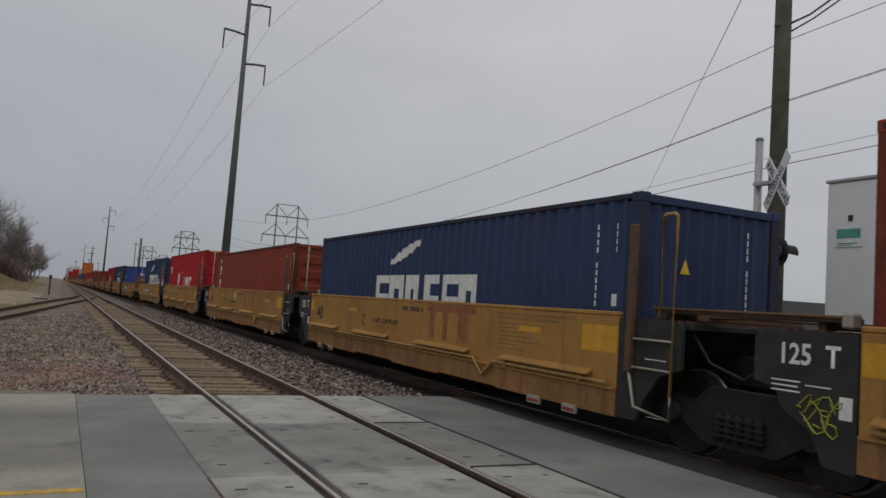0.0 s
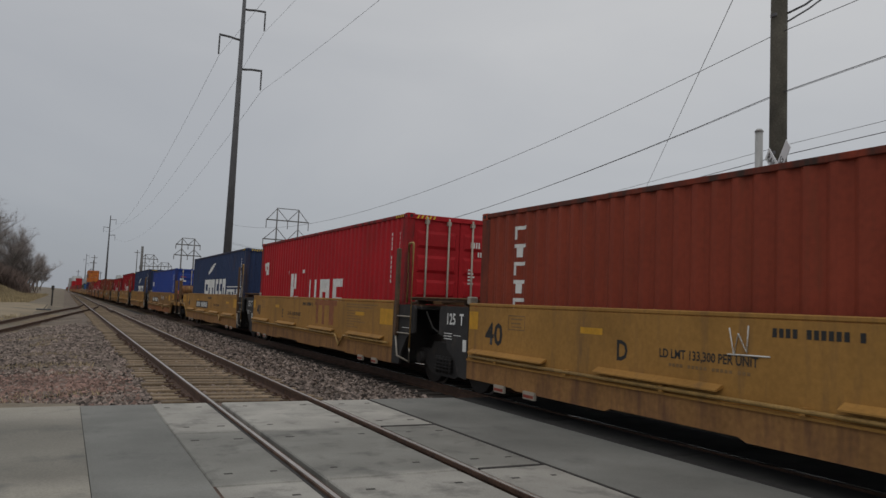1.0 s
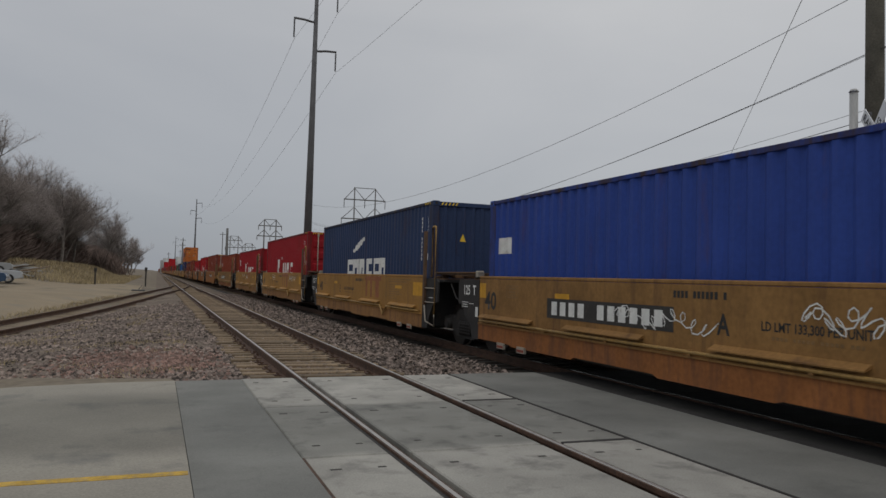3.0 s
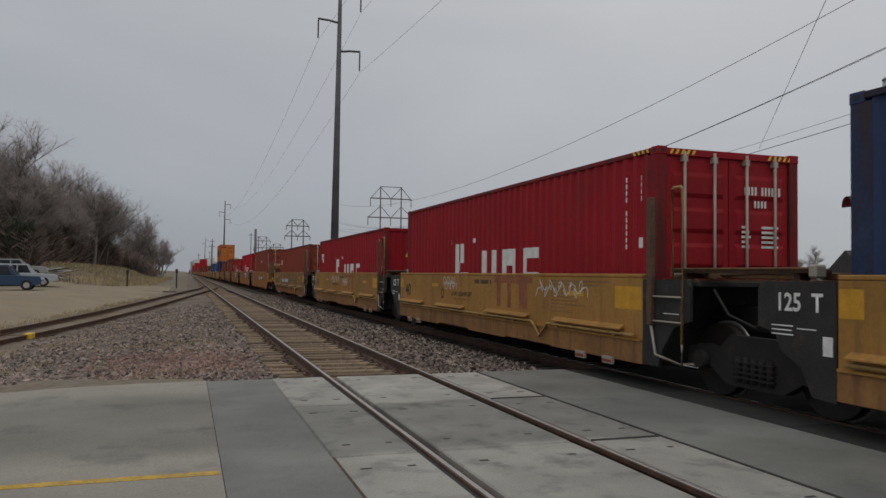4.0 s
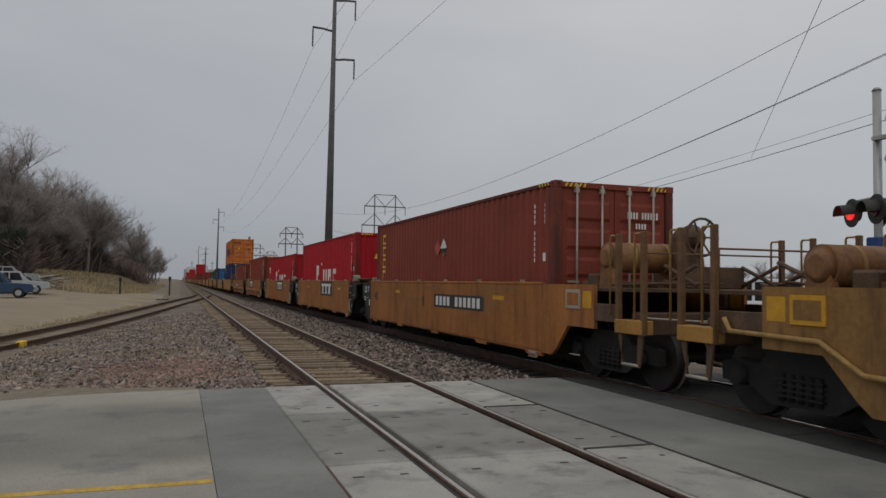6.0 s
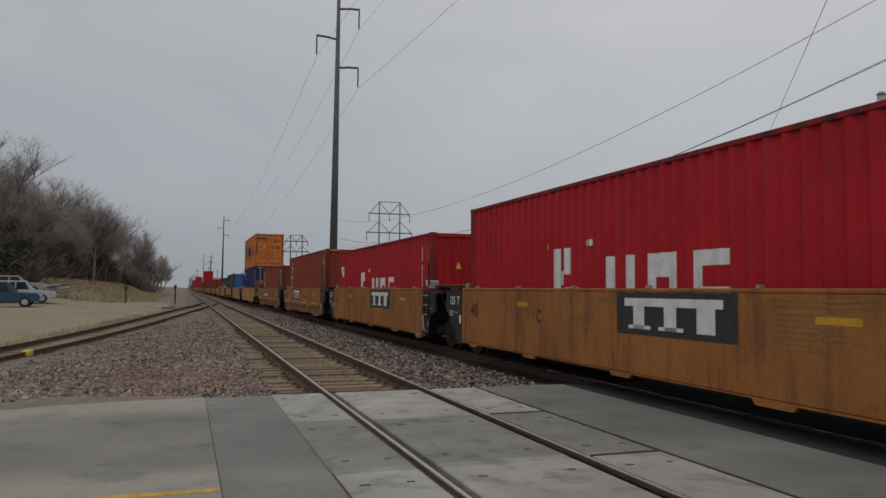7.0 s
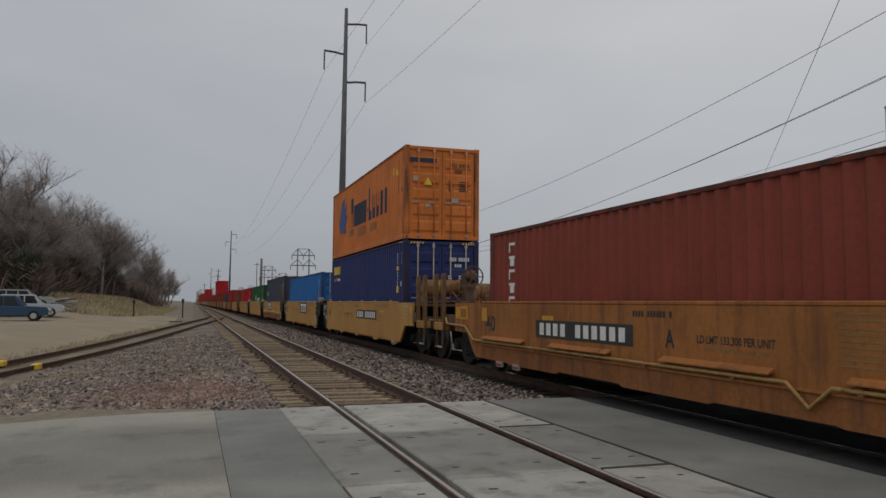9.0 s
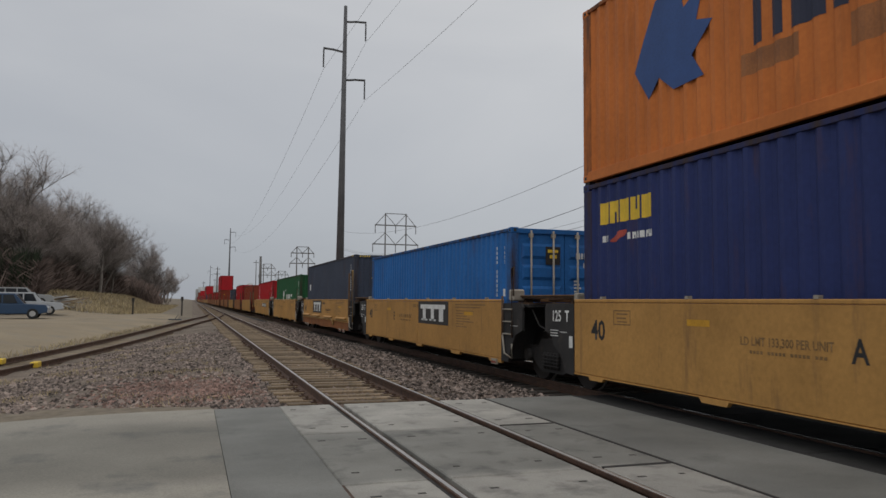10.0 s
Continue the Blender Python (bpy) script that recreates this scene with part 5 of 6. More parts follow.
rt = random.Random(5)
line_a = thing("railway_track", "railway track with bright rails on weathered wooden ties", "railway track", "tracks", kind="structure")
line_b = thing("railway_track", "railway track under the passing train", "railway track", "tracks", kind="structure")
line_c = thing("railway_siding", "rusty side track curving away from a switch", "railway track", "tracks", kind="structure")
for line, r0, count in ((line_a, 1.98, 150), (line_b, 6.55, 60)):
    ys = [-120, -60, -14, 0, 11] + [20 + 20 * k for k in range(80)]
    lean = LEAN if line is line_b else 0.0
    for xr in (r0, r0 + 1.505):
        add_rail(line, [(xr - lean * (y - 10), y, 0.0) for y in ys], "railhead_wet" if lean else "railhead")
    for k in range(count):
        y = 11.35 + 0.51 * k + rt.uniform(-0.03, 0.03)
        t = add_tie(line, pose(r0 + 0.7525 - lean * (y - 10) + rt.uniform(-0.07, 0.07), y, -0.168 + rt.uniform(-0.012, 0.008), 0, 0, rt.uniform(-0.8, 0.8)), k % 4, "tie" if line is line_a else "oily_shaded_tie")
        if k < 40 and line is line_a:
            for q in (-0.7525, 0.7525):
                add_plates(t, q, 0)
    joined_ties(line, [(r0 + 0.7525 - lean * (1.35 + 0.51 * k), 11.35 + 0.51 * k, -0.18, 0.0) for k in range(count, 500)])
for xg in (1.98 + 0.16, 3.485 - 0.16):
    part("guard_rail", rail_mesh([(xg, 63 + k, -0.01) for k in range(9)], False), M["rail"], line_a)


sy = [98 - 2 * k for k in range(44)]
for off in (-0.7525, 0.7525):
    pth = []
    for y in sy:
        d = (siding_x(y + 0.5) - siding_x(y - 0.5))
        pth.append((siding_x(y) + off * math.cos(math.atan(d)), y - off * math.sin(math.atan(d)), siding_z(y)))
    add_rail(line_c, pth, "railhead_dull")
for k in range(72):
    y = 14 + 0.6 * k
    a = -math.atan(siding_x(y + 0.5) - siding_x(y - 0.5))
    add_tie(line_c, pose(siding_x(y), y, siding_z(y) - 0.18, 0, 0, math.degrees(a)), k % 4)
for y, off in ((25.8, 0.7525), (27.2, -0.7525)):
    part("yellow_clamp", box(siding_x(y) + off - 0.11, siding_x(y) + off + 0.11, y - 0.28, y + 0.28, siding_z(y) - 0.14, siding_z(y) + 0.03, 0.02), M["yellow_ink"], line_c, "yellow painted rail clamp")
part("timber", box(-4.4, -1.86, 11.32, 11.52, -0.42, -0.20, 0.02), M["tie"], thing("old_timber", "dark rotten timber lying at the road edge", "timber"))


def stones(name, count, place, size, material, label):
    """Loose stones as small irregular octahedra in one mesh."""
    rnd = np.random.RandomState(len(name) * 7 + count)
    base = np.array([(1, 0, 0), (-1, 0, 0), (0, 1, 0), (0, -1, 0), (0, 0, 1), (0, 0, -1)], float)
    tri = np.array([(0, 2, 4), (2, 1, 4), (1, 3, 4), (3, 0, 4), (2, 0, 5), (1, 2, 5), (3, 1, 5), (0, 3, 5)])
    vs, fs = [], []
    k = 0
    while k < count:
        p = place(rnd)
        if p is None:
            continue
        r = size * (0.5 + rnd.rand() ** 2 * 1.3)
        v = base * (0.65 + 0.6 * rnd.rand(6, 1)) * np.array([r, r * (0.6 + 0.5 * rnd.rand()), r * 0.65]) + rnd.uniform(-0.25, 0.25, (6, 3)) * r
        a = rnd.rand() * 6.28
        ca, sa = math.cos(a), math.sin(a)
        v = np.stack([v[:, 0] * ca - v[:, 1] * sa, v[:, 0] * sa + v[:, 1] * ca, v[:, 2]], 1) + np.array(p)
        vs.append(v)
        fs.append(tri + 6 * k)
        k += 1
    me = bpy.data.meshes.new(name)
    me.from_pydata(np.concatenate(vs).tolist(), [], np.concatenate(fs).tolist())
    me.materials.append(material)
    return tagged(new(name, me), label, "stones", kind="stuff")


def near_y(r, a, b):
    return a + (b - a) * r.rand() ** 1.7


def shoulder(r):
    y = near_y(r, 11.25, 42)
    x = r.uniform(-4.2, 1.45)
    if x < siding_x(y) + 1.2 and y > 14:
        return None
    if y < 11.9 + 0.4 * math.sin(x * 3) and r.rand() < 0.8:
        return None
    if noise.noise((x * 0.7, y * 0.35, 9)) < -0.1 and r.rand() < 0.7:
        return None
    return (x, y, ground_z(x, y) + 0.035)


def between(r):
    y = near_y(r, 11.15, 60)
    return (r.uniform(4.0, 6.1), y, -0.20 + 0.02 * r.rand())


def cribs(r):
    y = near_y(r, 11.3, 45)
    x = r.uniform(1.2, 4.1)
    if abs(x - 1.98) < 0.09 or abs(x - 3.485) < 0.09:
        return None
    u = ((y - 11.35 + 0.255) / 0.51) % 1.0
    if 0.25 < u < 0.75 and r.rand() < 0.93:
        return None
    return (x, y, -0.228 + 0.02 * r.rand())


def pink(r):
    y = 15.4 + r.normal(0, 1.2)
    x = r.normal(-0.15, 0.75) - 0.1 * (y - 15.4)
    return None if x > 1.3 or y < 11.9 else (x, y, ground_z(x, y) + 0.045)


stones("loose_stones", 17000, shoulder, 0.042, M["stone"], "loose grey and purple stones beside the track")
stones("loose_ballast", 9000, between, 0.04, M["stone"], "loose grey ballast between the two tracks")
stones("crib_ballast", 7000, cribs, 0.034, M["stone"], "brown-grey ballast between the ties")
stones("pink_stones", 2200, pink, 0.042, M["pinkstone"], "patch of pinkish crushed stone")


def blades(name, count, place, h, w, material, label, category="grass", lean=0.5):
    """Upright slivers, each one thin triangle pair, in one mesh."""
    rnd = np.random.RandomState(count % 9973)
    vs, fs = [], []
    k = 0
    while k < count:
        p = place(rnd)
        if p is None:
            continue
        a, hh = rnd.rand() * 6.28, h * (0.4 + 0.9 * rnd.rand())
        if len(p) > 3:
            hh *= p[3]
        dx, dy = math.cos(a) * w * 0.5, math.sin(a) * w * 0.5
        lx, ly = rnd.uniform(-lean, lean) * hh, rnd.uniform(-lean, lean) * hh
        x, y, z = p[:3]
        n0 = 4 * k
        vs += [(x - dx, y - dy, z), (x + dx, y + dy, z), (x + lx * 0.45 + dx * 0.7, y + ly * 0.45 + dy * 0.7, z + hh * 0.6), (x + lx, y + ly, z + hh)]
        fs += [(n0, n0 + 1, n0 + 2), (n0, n0 + 2, n0 + 3)]
        k += 1
    me = bpy.data.meshes.new(name)
    me.from_pydata(vs, [], fs)
    me.materials.append(material)
    return tagged(new(name, me), label, category, kind="stuff")


def verge(r):
    x = 0.6 - 9 * r.rand() ** 1.3
    y = edge_y(min(x, 0.3)) + 0.02 + abs(r.normal(0, 0.28))
    return (x, y, ground_z(x, y))


def bank(r):
    y = 66 + 110 * r.rand() ** 1.5
    x = r.uniform(-26, -3.0)
    if lot_here(x, y) or x > siding_x(min(y, 97)) - 2.2:
        return None
    return (x, y, ground_z(x, y))


def weeds(r):
    y = 14 + 40 * r.rand()
    x = siding_x(y) - r.uniform(0.9, 2.2)
    return (x, y, ground_z(x, y))


blades("verge_grass", 17000, verge, 0.12, 0.014, M["grass"], "thin dead grass along the road edge")
blades("bank_grass", 26000, bank, 0.42, 0.06, M["grass"], "dry tan grass on the low bank")
def ballast_weeds(r):
    y = 12 + 22 * r.rand() ** 1.4
    x = siding_x(y) + 1.0 + (1.2 - siding_x(y)) * r.rand()
    if noise.noise((x * 0.8, y * 0.9, 7.0)) < 0.22 or x > 0.7:
        return None
    return (x, y, ground_z(x, y))


blades("ballast_weeds", 5000, ballast_weeds, 0.10, 0.014, M["grass"], "dead brown weeds in patches among the stones")
blades("siding_weeds", 2500, weeds, 0.18, 0.02, M["grass"], "dead weeds beside the side track")


soil = bmesh.new()     # lumpy soil heaped along the broken road edge
for k in range(60):
    xk = 0.25 - 0.16 * k
    row = []
    for q in range(7):
        yk = edge_y(xk) - 0.05 + (0.11 + 0.09 * smooth(-0.2, -2.0, xk)) * q
        lump = noise.noise((xk * 2.1, yk * 3.0, 1.0)) * 0.05 + noise.noise((xk * 9, yk * 9, 4.0)) * 0.018
        zk = max(ground_z(xk, yk), -0.05) + (0.045 + lump) * math.sin(3.14 * min(1, (q + 0.3) / 6.5)) * min(1, 0.25 + k / 14)
        row.append(soil.verts.new((xk + 0.03 * math.sin(7 * q + k), yk, zk - (0.08 if q == 6 else 0))))
    if k:
        for q in range(6):
            soil.faces.new((old[q], old[q + 1], row[q + 1], row[q]))
    old = row
tagged(part("verge_soil", soil, M["ground"]), "brown soil heaped along the broken road edge", "soil", kind="stuff")

# ---- trees ----
def tree_mesh(seed, height, spreadw):
    rnd = random.Random(seed)
    wood = bmesh.new()
    slivers = []

    def limb(p, d, length, r, level):
        n = 4 if level < 2 else 3
        pts = [p]
        for k in range(n):
            d = (d + Vector((rnd.uniform(-0.26, 0.26), rnd.uniform(-0.26, 0.26), rnd.uniform(-0.09, 0.11)))).normalized()
            pts.append(pts[-1] + d * length / n)
        for k in range(n):
            cyl(wood, pts[k], pts[k + 1], max(0.012, r * (1 - 0.75 * k / n)), max(0.008, r * (1 - 0.75 * (k + 1) / n)), 6 if level == 0 else 4 if level == 1 else 3, caps=False)
        if level == 3:
            for k in range(26):
                q = pts[rnd.randint(1, n)]
                e = (d * 0.6 + Vector((rnd.uniform(-1, 1), rnd.uniform(-1, 1), rnd.uniform(-0.7, 0.8)))).normalized()
                slivers.append((q, q + e * rnd.uniform(0.5, 1.6), 0.016))
            return
        kids = (10, 6, 6)[level]
        for k in range(kids):
            f = rnd.uniform(0.35, 1.0) if level == 0 else rnd.uniform(0.25, 1.0)
            i_ = min(n - 1, int(f * n))
            q = pts[i_].lerp(pts[i_ + 1], f * n - i_)
            a = rnd.uniform(0, 6.28)
            out = Vector((math.cos(a) * spreadw, math.sin(a) * spreadw, rnd.uniform(0.25, 0.95)))
            e = (d * 0.55 + out * (0.8 if level == 0 else 0.6)).normalized()
            limb(q, e, length * rnd.uniform(0.42, 0.68), r * 0.45, level + 1)

    limb(Vector((0, 0, -0.3)), Vector((rnd.uniform(-0.1, 0.1), rnd.uniform(-0.1, 0.1), 1)), height * 0.62, height * 0.021, 0)
    tw = bmesh.new()
    for a, b, w in slivers:
        s = (b - a).cross(Vector((rnd.uniform(-1, 1), rnd.uniform(-1, 1), rnd.uniform(-1, 1)))).normalized() * w * 0.5
        tw.faces.new([tw.verts.new(v) for v in (a - s, a + s, b)])
    return wood, tw


TREES = []
for k, (h, w) in enumerate(((14, 1.0), (13.5, 1.15), (12, 1.25), (14.5, 0.95), (11, 1.2))):
    t = thing("tree", "bare grey-brown deciduous tree without leaves", "tree", "bare trees")
    wood, tw = tree_mesh(40 + k, h, w)
    part("trunk", wood, M["bark"], t)
    part("crown", tw, M["twig"], t, "haze of fine bare twigs")
    TREES.append(t)
rt = random.Random(12)
first = set()
spots = []
for k in range(44):      # wooded bank beyond the lot, lower towards its end
    y = 84 + 1.85 * k + rt.uniform(-2, 2)
    x = -0.205 * y + rt.uniform(-2.0, 3.5) if y < 106 else (-17.5 if y < 132 else -16.2) + rt.uniform(-3, 2.2)
    spots.append((x, y, rt.uniform(0.84, 1.12) * (1.0 if y < 96 else 0.86 if y < 132 else 1.12)))
for k in range(14):      # second rank
    spots.append((-24 - 10 * rt.random(), 84 + 5 * k, rt.uniform(0.85, 1.05)))
spots += [(-10.4, 203, 1.12), (-13.5, 206, 1.05), (-8.0, 212, 0.95), (-12.0, 222, 1.0), (-8.2, 255, 1.0), (-9, 290, 1.0), (-8.5, 330, 0.95)]
for k in range(16):
    spots.append((-15 - 6 * rt.random(), 225 + 22 * k, rt.uniform(0.7, 0.95)))
for k in range(60):      # far trees behind the train
    a = radians(33 + 36 * k / 60 + rt.uniform(-0.5, 0.5))
    d = rt.uniform(210, 300)
    spots.append((d * math.sin(a), d * math.cos(a), rt.uniform(0.5, 0.75)))
for k in range(14):
    a = radians(6 + 26 * k / 14)
    spots.append((520 * math.sin(a), 520 * math.cos(a), rt.uniform(0.7, 0.95)))
for k, (x, y, s) in enumerate(spots):
    src = TREES[k % 5]
    m = pose(x, y, ground_z(x, y), 0, 0, rt.uniform(0, 360))
    o = src if src not in first else copy_thing(src, m)
    first.add(src)
    o.matrix_basis = m
    s *= 0.9
    o.scale = (s, s, s)


def thicket(r):
    y = 82 + 130 * r.rand() ** 1.3
    x = (-0.19 * y + 1.5 - 12 * r.rand() ** 2) if y < 100 else (-16.5 + 3.5 * smooth(120, 200, y) - 10 * r.rand() ** 2)
    return (x, y, ground_z(x, y), min(1.25, 0.65 + 2.0 * noise.noise((x * 0.25, y * 0.12, 3)) ** 2))


def far_scrub(r):
    a = radians(r.uniform(5, 70))
    d = r.uniform(150, 330)
    return (d * math.sin(a), d * math.cos(a), -0.4)


def brushwood(r):
    x, y, z, f = thicket(r)
    return (x, y, z + 4.6 * f * r.rand() ** 1.4)


blades("undergrowth", 40000, thicket, 3.0, 0.035, M["brush"], "dense dark brown undergrowth below the trees", "bushes", 0.45)
blades("brushwood", 150000, brushwood, 0.8, 0.03, M["brush"], "tangle of brown brushwood twigs below the trees", "bushes", 1.6)


def grove_brush(r):
    y = 176 + 110 * r.rand()
    x = -0.066 * y + r.normal(0, 2.2)
    return (x, y, ground_z(x, y))


blades("grove_undergrowth", 9000, grove_brush, 3.4, 0.11, M["brush"], "brown undergrowth below the small grove", "bushes", 0.5)
blades("evergreen_scrub", 14000, lambda r: (lambda p: (p[0] - 1, p[1], p[2], 1.5) if p[1] < 102 else None)(thicket(r)), 2.6, 0.1, M["evergreen"], "dark evergreen scrub among the bare trees", "bushes", 0.25)
blades("far_scrub", 22000, far_scrub, 3.6, 0.14, M["haze_wood"], "distant scrub beyond the tracks, paled for haze", "bushes", 0.7)


# ---- poles, towers and wires ----
def mast(x, y, h, label):
    t = thing("transmission_mast", label, "utility pole", "steel masts along the line")
    bm = bmesh.new()
    cyl(bm, (0, 0, -0.5), (0, 0, h), 0.40, 0.15, 12)
    part("pole", bm, M["steel_pole"], t)
    for s, z in ((1, h - 1.45), (-1, h - 4.25), (1, h - 6.8)):
        a = part("arm", tube([(0, 0, z), (s * 0.5, 0, z + 0.04), (s * 0.95, 0, z + 0.12), (s * 1.92, 0, z + 0.16)], 0.1, 8), M["steel_pole"], t)
        bm = bmesh.new()
        for k in range(12):
            cyl(bm, (s * 1.88, 0, z + 0.02 - 0.135 * k), (s * 1.88, 0, z - 0.1 - 0.135 * k), 0.085, 0.045, 8)
        part("insulator", bm, M["steel_pole"], a)
    t.matrix_basis = pose(x - 0.17, y, -0.3, 0, 0.34, 0)      # it leans a little
    return t


MX, MY, MH = 12.34, 66.0, 28.3
mast(MX, MY, MH, "tall dark steel transmission mast with three arms")
mast(12.3, 282, 27.5, "distant dark steel transmission mast")
mast(12.3, 600, 27.5, "distant dark steel transmission mast")


def wire(name, pts_a, pts_b, sag, r, label="thin dark overhead power wire"):
    a, b = Vector(pts_a), Vector(pts_b)
    n = 24
    pts = [a.lerp(b, k / n) - Vector((0, 0, sag * 4 * (k / n) * (1 - k / n))) for k in range(n + 1)]
    bm = tube(pts, r * 0.75, 5)
    return tagged(part(name, bm, M["wire"]), label, "power line", "overhead wires")


for s, z in ((1, MH - 1.45), (-1, MH - 4.25), (1, MH - 6.8)):
    za = z - 0.3 - 1.7
    wire("power_wire", (MX + 1.88 * s, MY, za), (12.3 + 1.88 * s, 282, za), 5.5, 0.016)
    wire("power_wire", (MX + 1.88 * s, MY, za), (11.6 + 1.88 * s, -120, za), 3.4, 0.014)


def h_tower(x, y, h, stout):
    t = thing("lattice_tower", "grey double-pole transmission tower with cross braces", "transmission tower", "towers in the distance")
    for s in (-1, 1):
        bm = bmesh.new()
        cyl(bm, (s * 2.8, 0, -0.5), (s * 2.8, 0, h), 0.22 * stout, 0.16 * stout, 8)
        part("pole", bm, M["grey_wood"], t)
    for z, wdt in ((h - 3.2, 5.6), (h - 8.2, 6.2)):
        arm = part("crossarm", box(-wdt, wdt, -0.12, 0.12, z - 0.14 * stout, z + 0.14 * stout), M["grey_wood"], t)
        for u, v in ((-2.8, -wdt + 0.2), (-2.8, 0), (2.8, 0), (2.8, wdt - 0.2)):
            part("brace", tube([(u, 0, z + 3.0), (v, 0, z)], 0.09 * stout, 5), M["grey_wood"], arm)
        for u in (-wdt + 0.1, 0, wdt - 0.1):
            part("insulator", tube([(u, 0, z), (u, 0, z - 2.1)], 0.1 * stout, 6), M["grey_wood"], arm)
    part("top_beam", tube([(-2.8, 0, h - 0.1), (2.8, 0, h - 0.1)], 0.1 * stout, 6), M["grey_wood"], t)
    part("brace", tube([(-2.8, 0, h - 14), (2.8, 0, h - 19)], 0.1, 5), M["grey_wood"], t)
    part("brace", tube([(2.8, 0, h - 14), (-2.8, 0, h - 19)], 0.1, 5), M["grey_wood"], t)
    t.location = (x, y, -0.3)
    return t


for x, y, h in ((50.2, 192, 24.8), (50.5, 372, 28), (51, 560, 28), (70, 640, 26)):
    h_tower(x, y, h, 1.0 if y < 250 else 1.7)

pole = thing("utility_pole", "weathered brown wooden utility pole beside the crossing", "utility pole")
bm = bmesh.new()
cyl(bm, (0, 0, -0.4), (0, 0, 12.5), 0.205, 0.165, 16)
part("pole", bm, M["wood_pole"], pole)
for z in (8.3, 5.15):
    part("bracket", box(-0.2, 0.2, -0.08, 0.08, z - 0.04, z + 0.04, 0.01), M["steel_pole"], pole)
part("cable_loop", tube([(0.2, 0, 8.4), (0.5, -0.3, 8.6), (0.9, -0.6, 9.0), (1.4, -1.2, 9.6)], 0.025), M["wire"], pole)
part("cable_loop", tube([(0.2, 0, 8.2), (0.55, -0.35, 8.5), (1.0, -0.7, 8.95), (1.5, -1.3, 9.5)], 0.02), M["wire"], pole)
pole.location = (14.05, 11.65, 0)
for za, zb, sag, up, r, dx in ((7.90, 7.6, 1.75, 3.0, 0.011, 0), (6.51, 6.0, 1.85, 3.6, 0.012, 0), (6.50, 6.1, 1.85, 3.6, 0.008, 0.04), (5.08, 5.3, 1.15, 2.2, 0.012, 0), (5.33, 5.5, 1.15, 2.2, 0.007, 0.1)):
    wire("utility_wire", (14.0 + dx, 11.65, za), (12.4, 66, zb), sag, r)
    wire("utility_wire", (14.0 + dx, 11.65, za), (14.3, -34, za + up), 0.1, r)
wire("service_wire", (26.4, 30.0, 7.86), (4.5, 1.2, 8.22), 0.0, 0.011)
rt = random.Random(3)
for x, y, h in ((12, 420, 17), (14, 480, 22), (20, 760, 22), (36, 470, 26), (26, 700, 18), (9, 700, 18)):
    t = thing("distant_pole", "thin distant grey pole by the railway", "utility pole", "distant poles")
    bm = bmesh.new()
    cyl(bm, (0, 0, 0), (0, 0, h), 0.3, 0.2, 6)
    part("pole", bm, M["grey_wood"], t)
    part("crossarm", box(-1.6, 1.6, -0.1, 0.1, h - 1.6, h - 1.3), M["grey_wood"], t)
    t.location = (x, y, -0.4)


# ---- crossing signal and equipment on the far side ----
def disc(name, centre, way, r, thick, material, parent, seg=18, label=""):
    bm = bmesh.new()
    c, w = Vector(centre), Vector(way).normalized()
    cyl(bm, c - w * thick / 2, c + w * thick / 2, r, seg=seg)
    return part(name, bm, material, parent, label)


sig = thing("crossing_signal", "grey level crossing signal mast with crossbuck and flashing red lamps", "crossing signal")
bm = bmesh.new()
cyl(bm, (0, 0, -0.4), (0, 0, 5.05), 0.07, seg=14)
cyl(bm, (0, 0, 5.05), (0, 0, 5.1), 0.085, 0.05, 14)
part("mast", bm, M["alu"], sig)
part("base", box(-0.22, 0.22, -0.22, 0.22, -0.4, 0.12, 0.03), M["alu"], sig)
part("crossbuck_bracket", box(-0.14, 0.0, -0.46, 0.0, 4.17, 4.23), M["alu"], sig)
part("junction_box", box(-0.16, 0.1, -0.12, 0.12, 2.25, 2.5, 0.02), M["emblem"], sig, "small blue box")
for a in (45, -45):
    bm = box(-0.61, 0.61, -0.006, 0.006, -0.115, 0.115)
    board = part("crossbuck_board", bm, M["white"], sig, "white crossbuck board with black letters")
    face = Matrix(((0, 1, 0, -0.13 - (0.02 if a > 0 else 0)), (-1, 0, 0, -0.53), (0, 0, 1, 4.2), (0, 0, 0, 1)))
    board.matrix_basis = face @ pose(0, 0, 0, 0, 0, -26) @ pose(0, 0, 0, 0, -a, 0)
    words = (("CROSSING", -0.5, 0.9),) if a > 0 else (("RAIL", -0.55, 1.0), ("ROAD", 0.14, 1.0))
    for body, u, sq in words:
        text("board_text", body, 0.19, (u, -0.008, -0.068), END, M["black_ink"], board, sq)
turned = pose(0, 0, 0, 0, 0, -19.3)
arm = part("light_arm", tube([(-0.18, 0, 3.16), (0.18, 0, 3.16)], 0.03, 8), M["alu"], sig)
arm.matrix_basis = turned
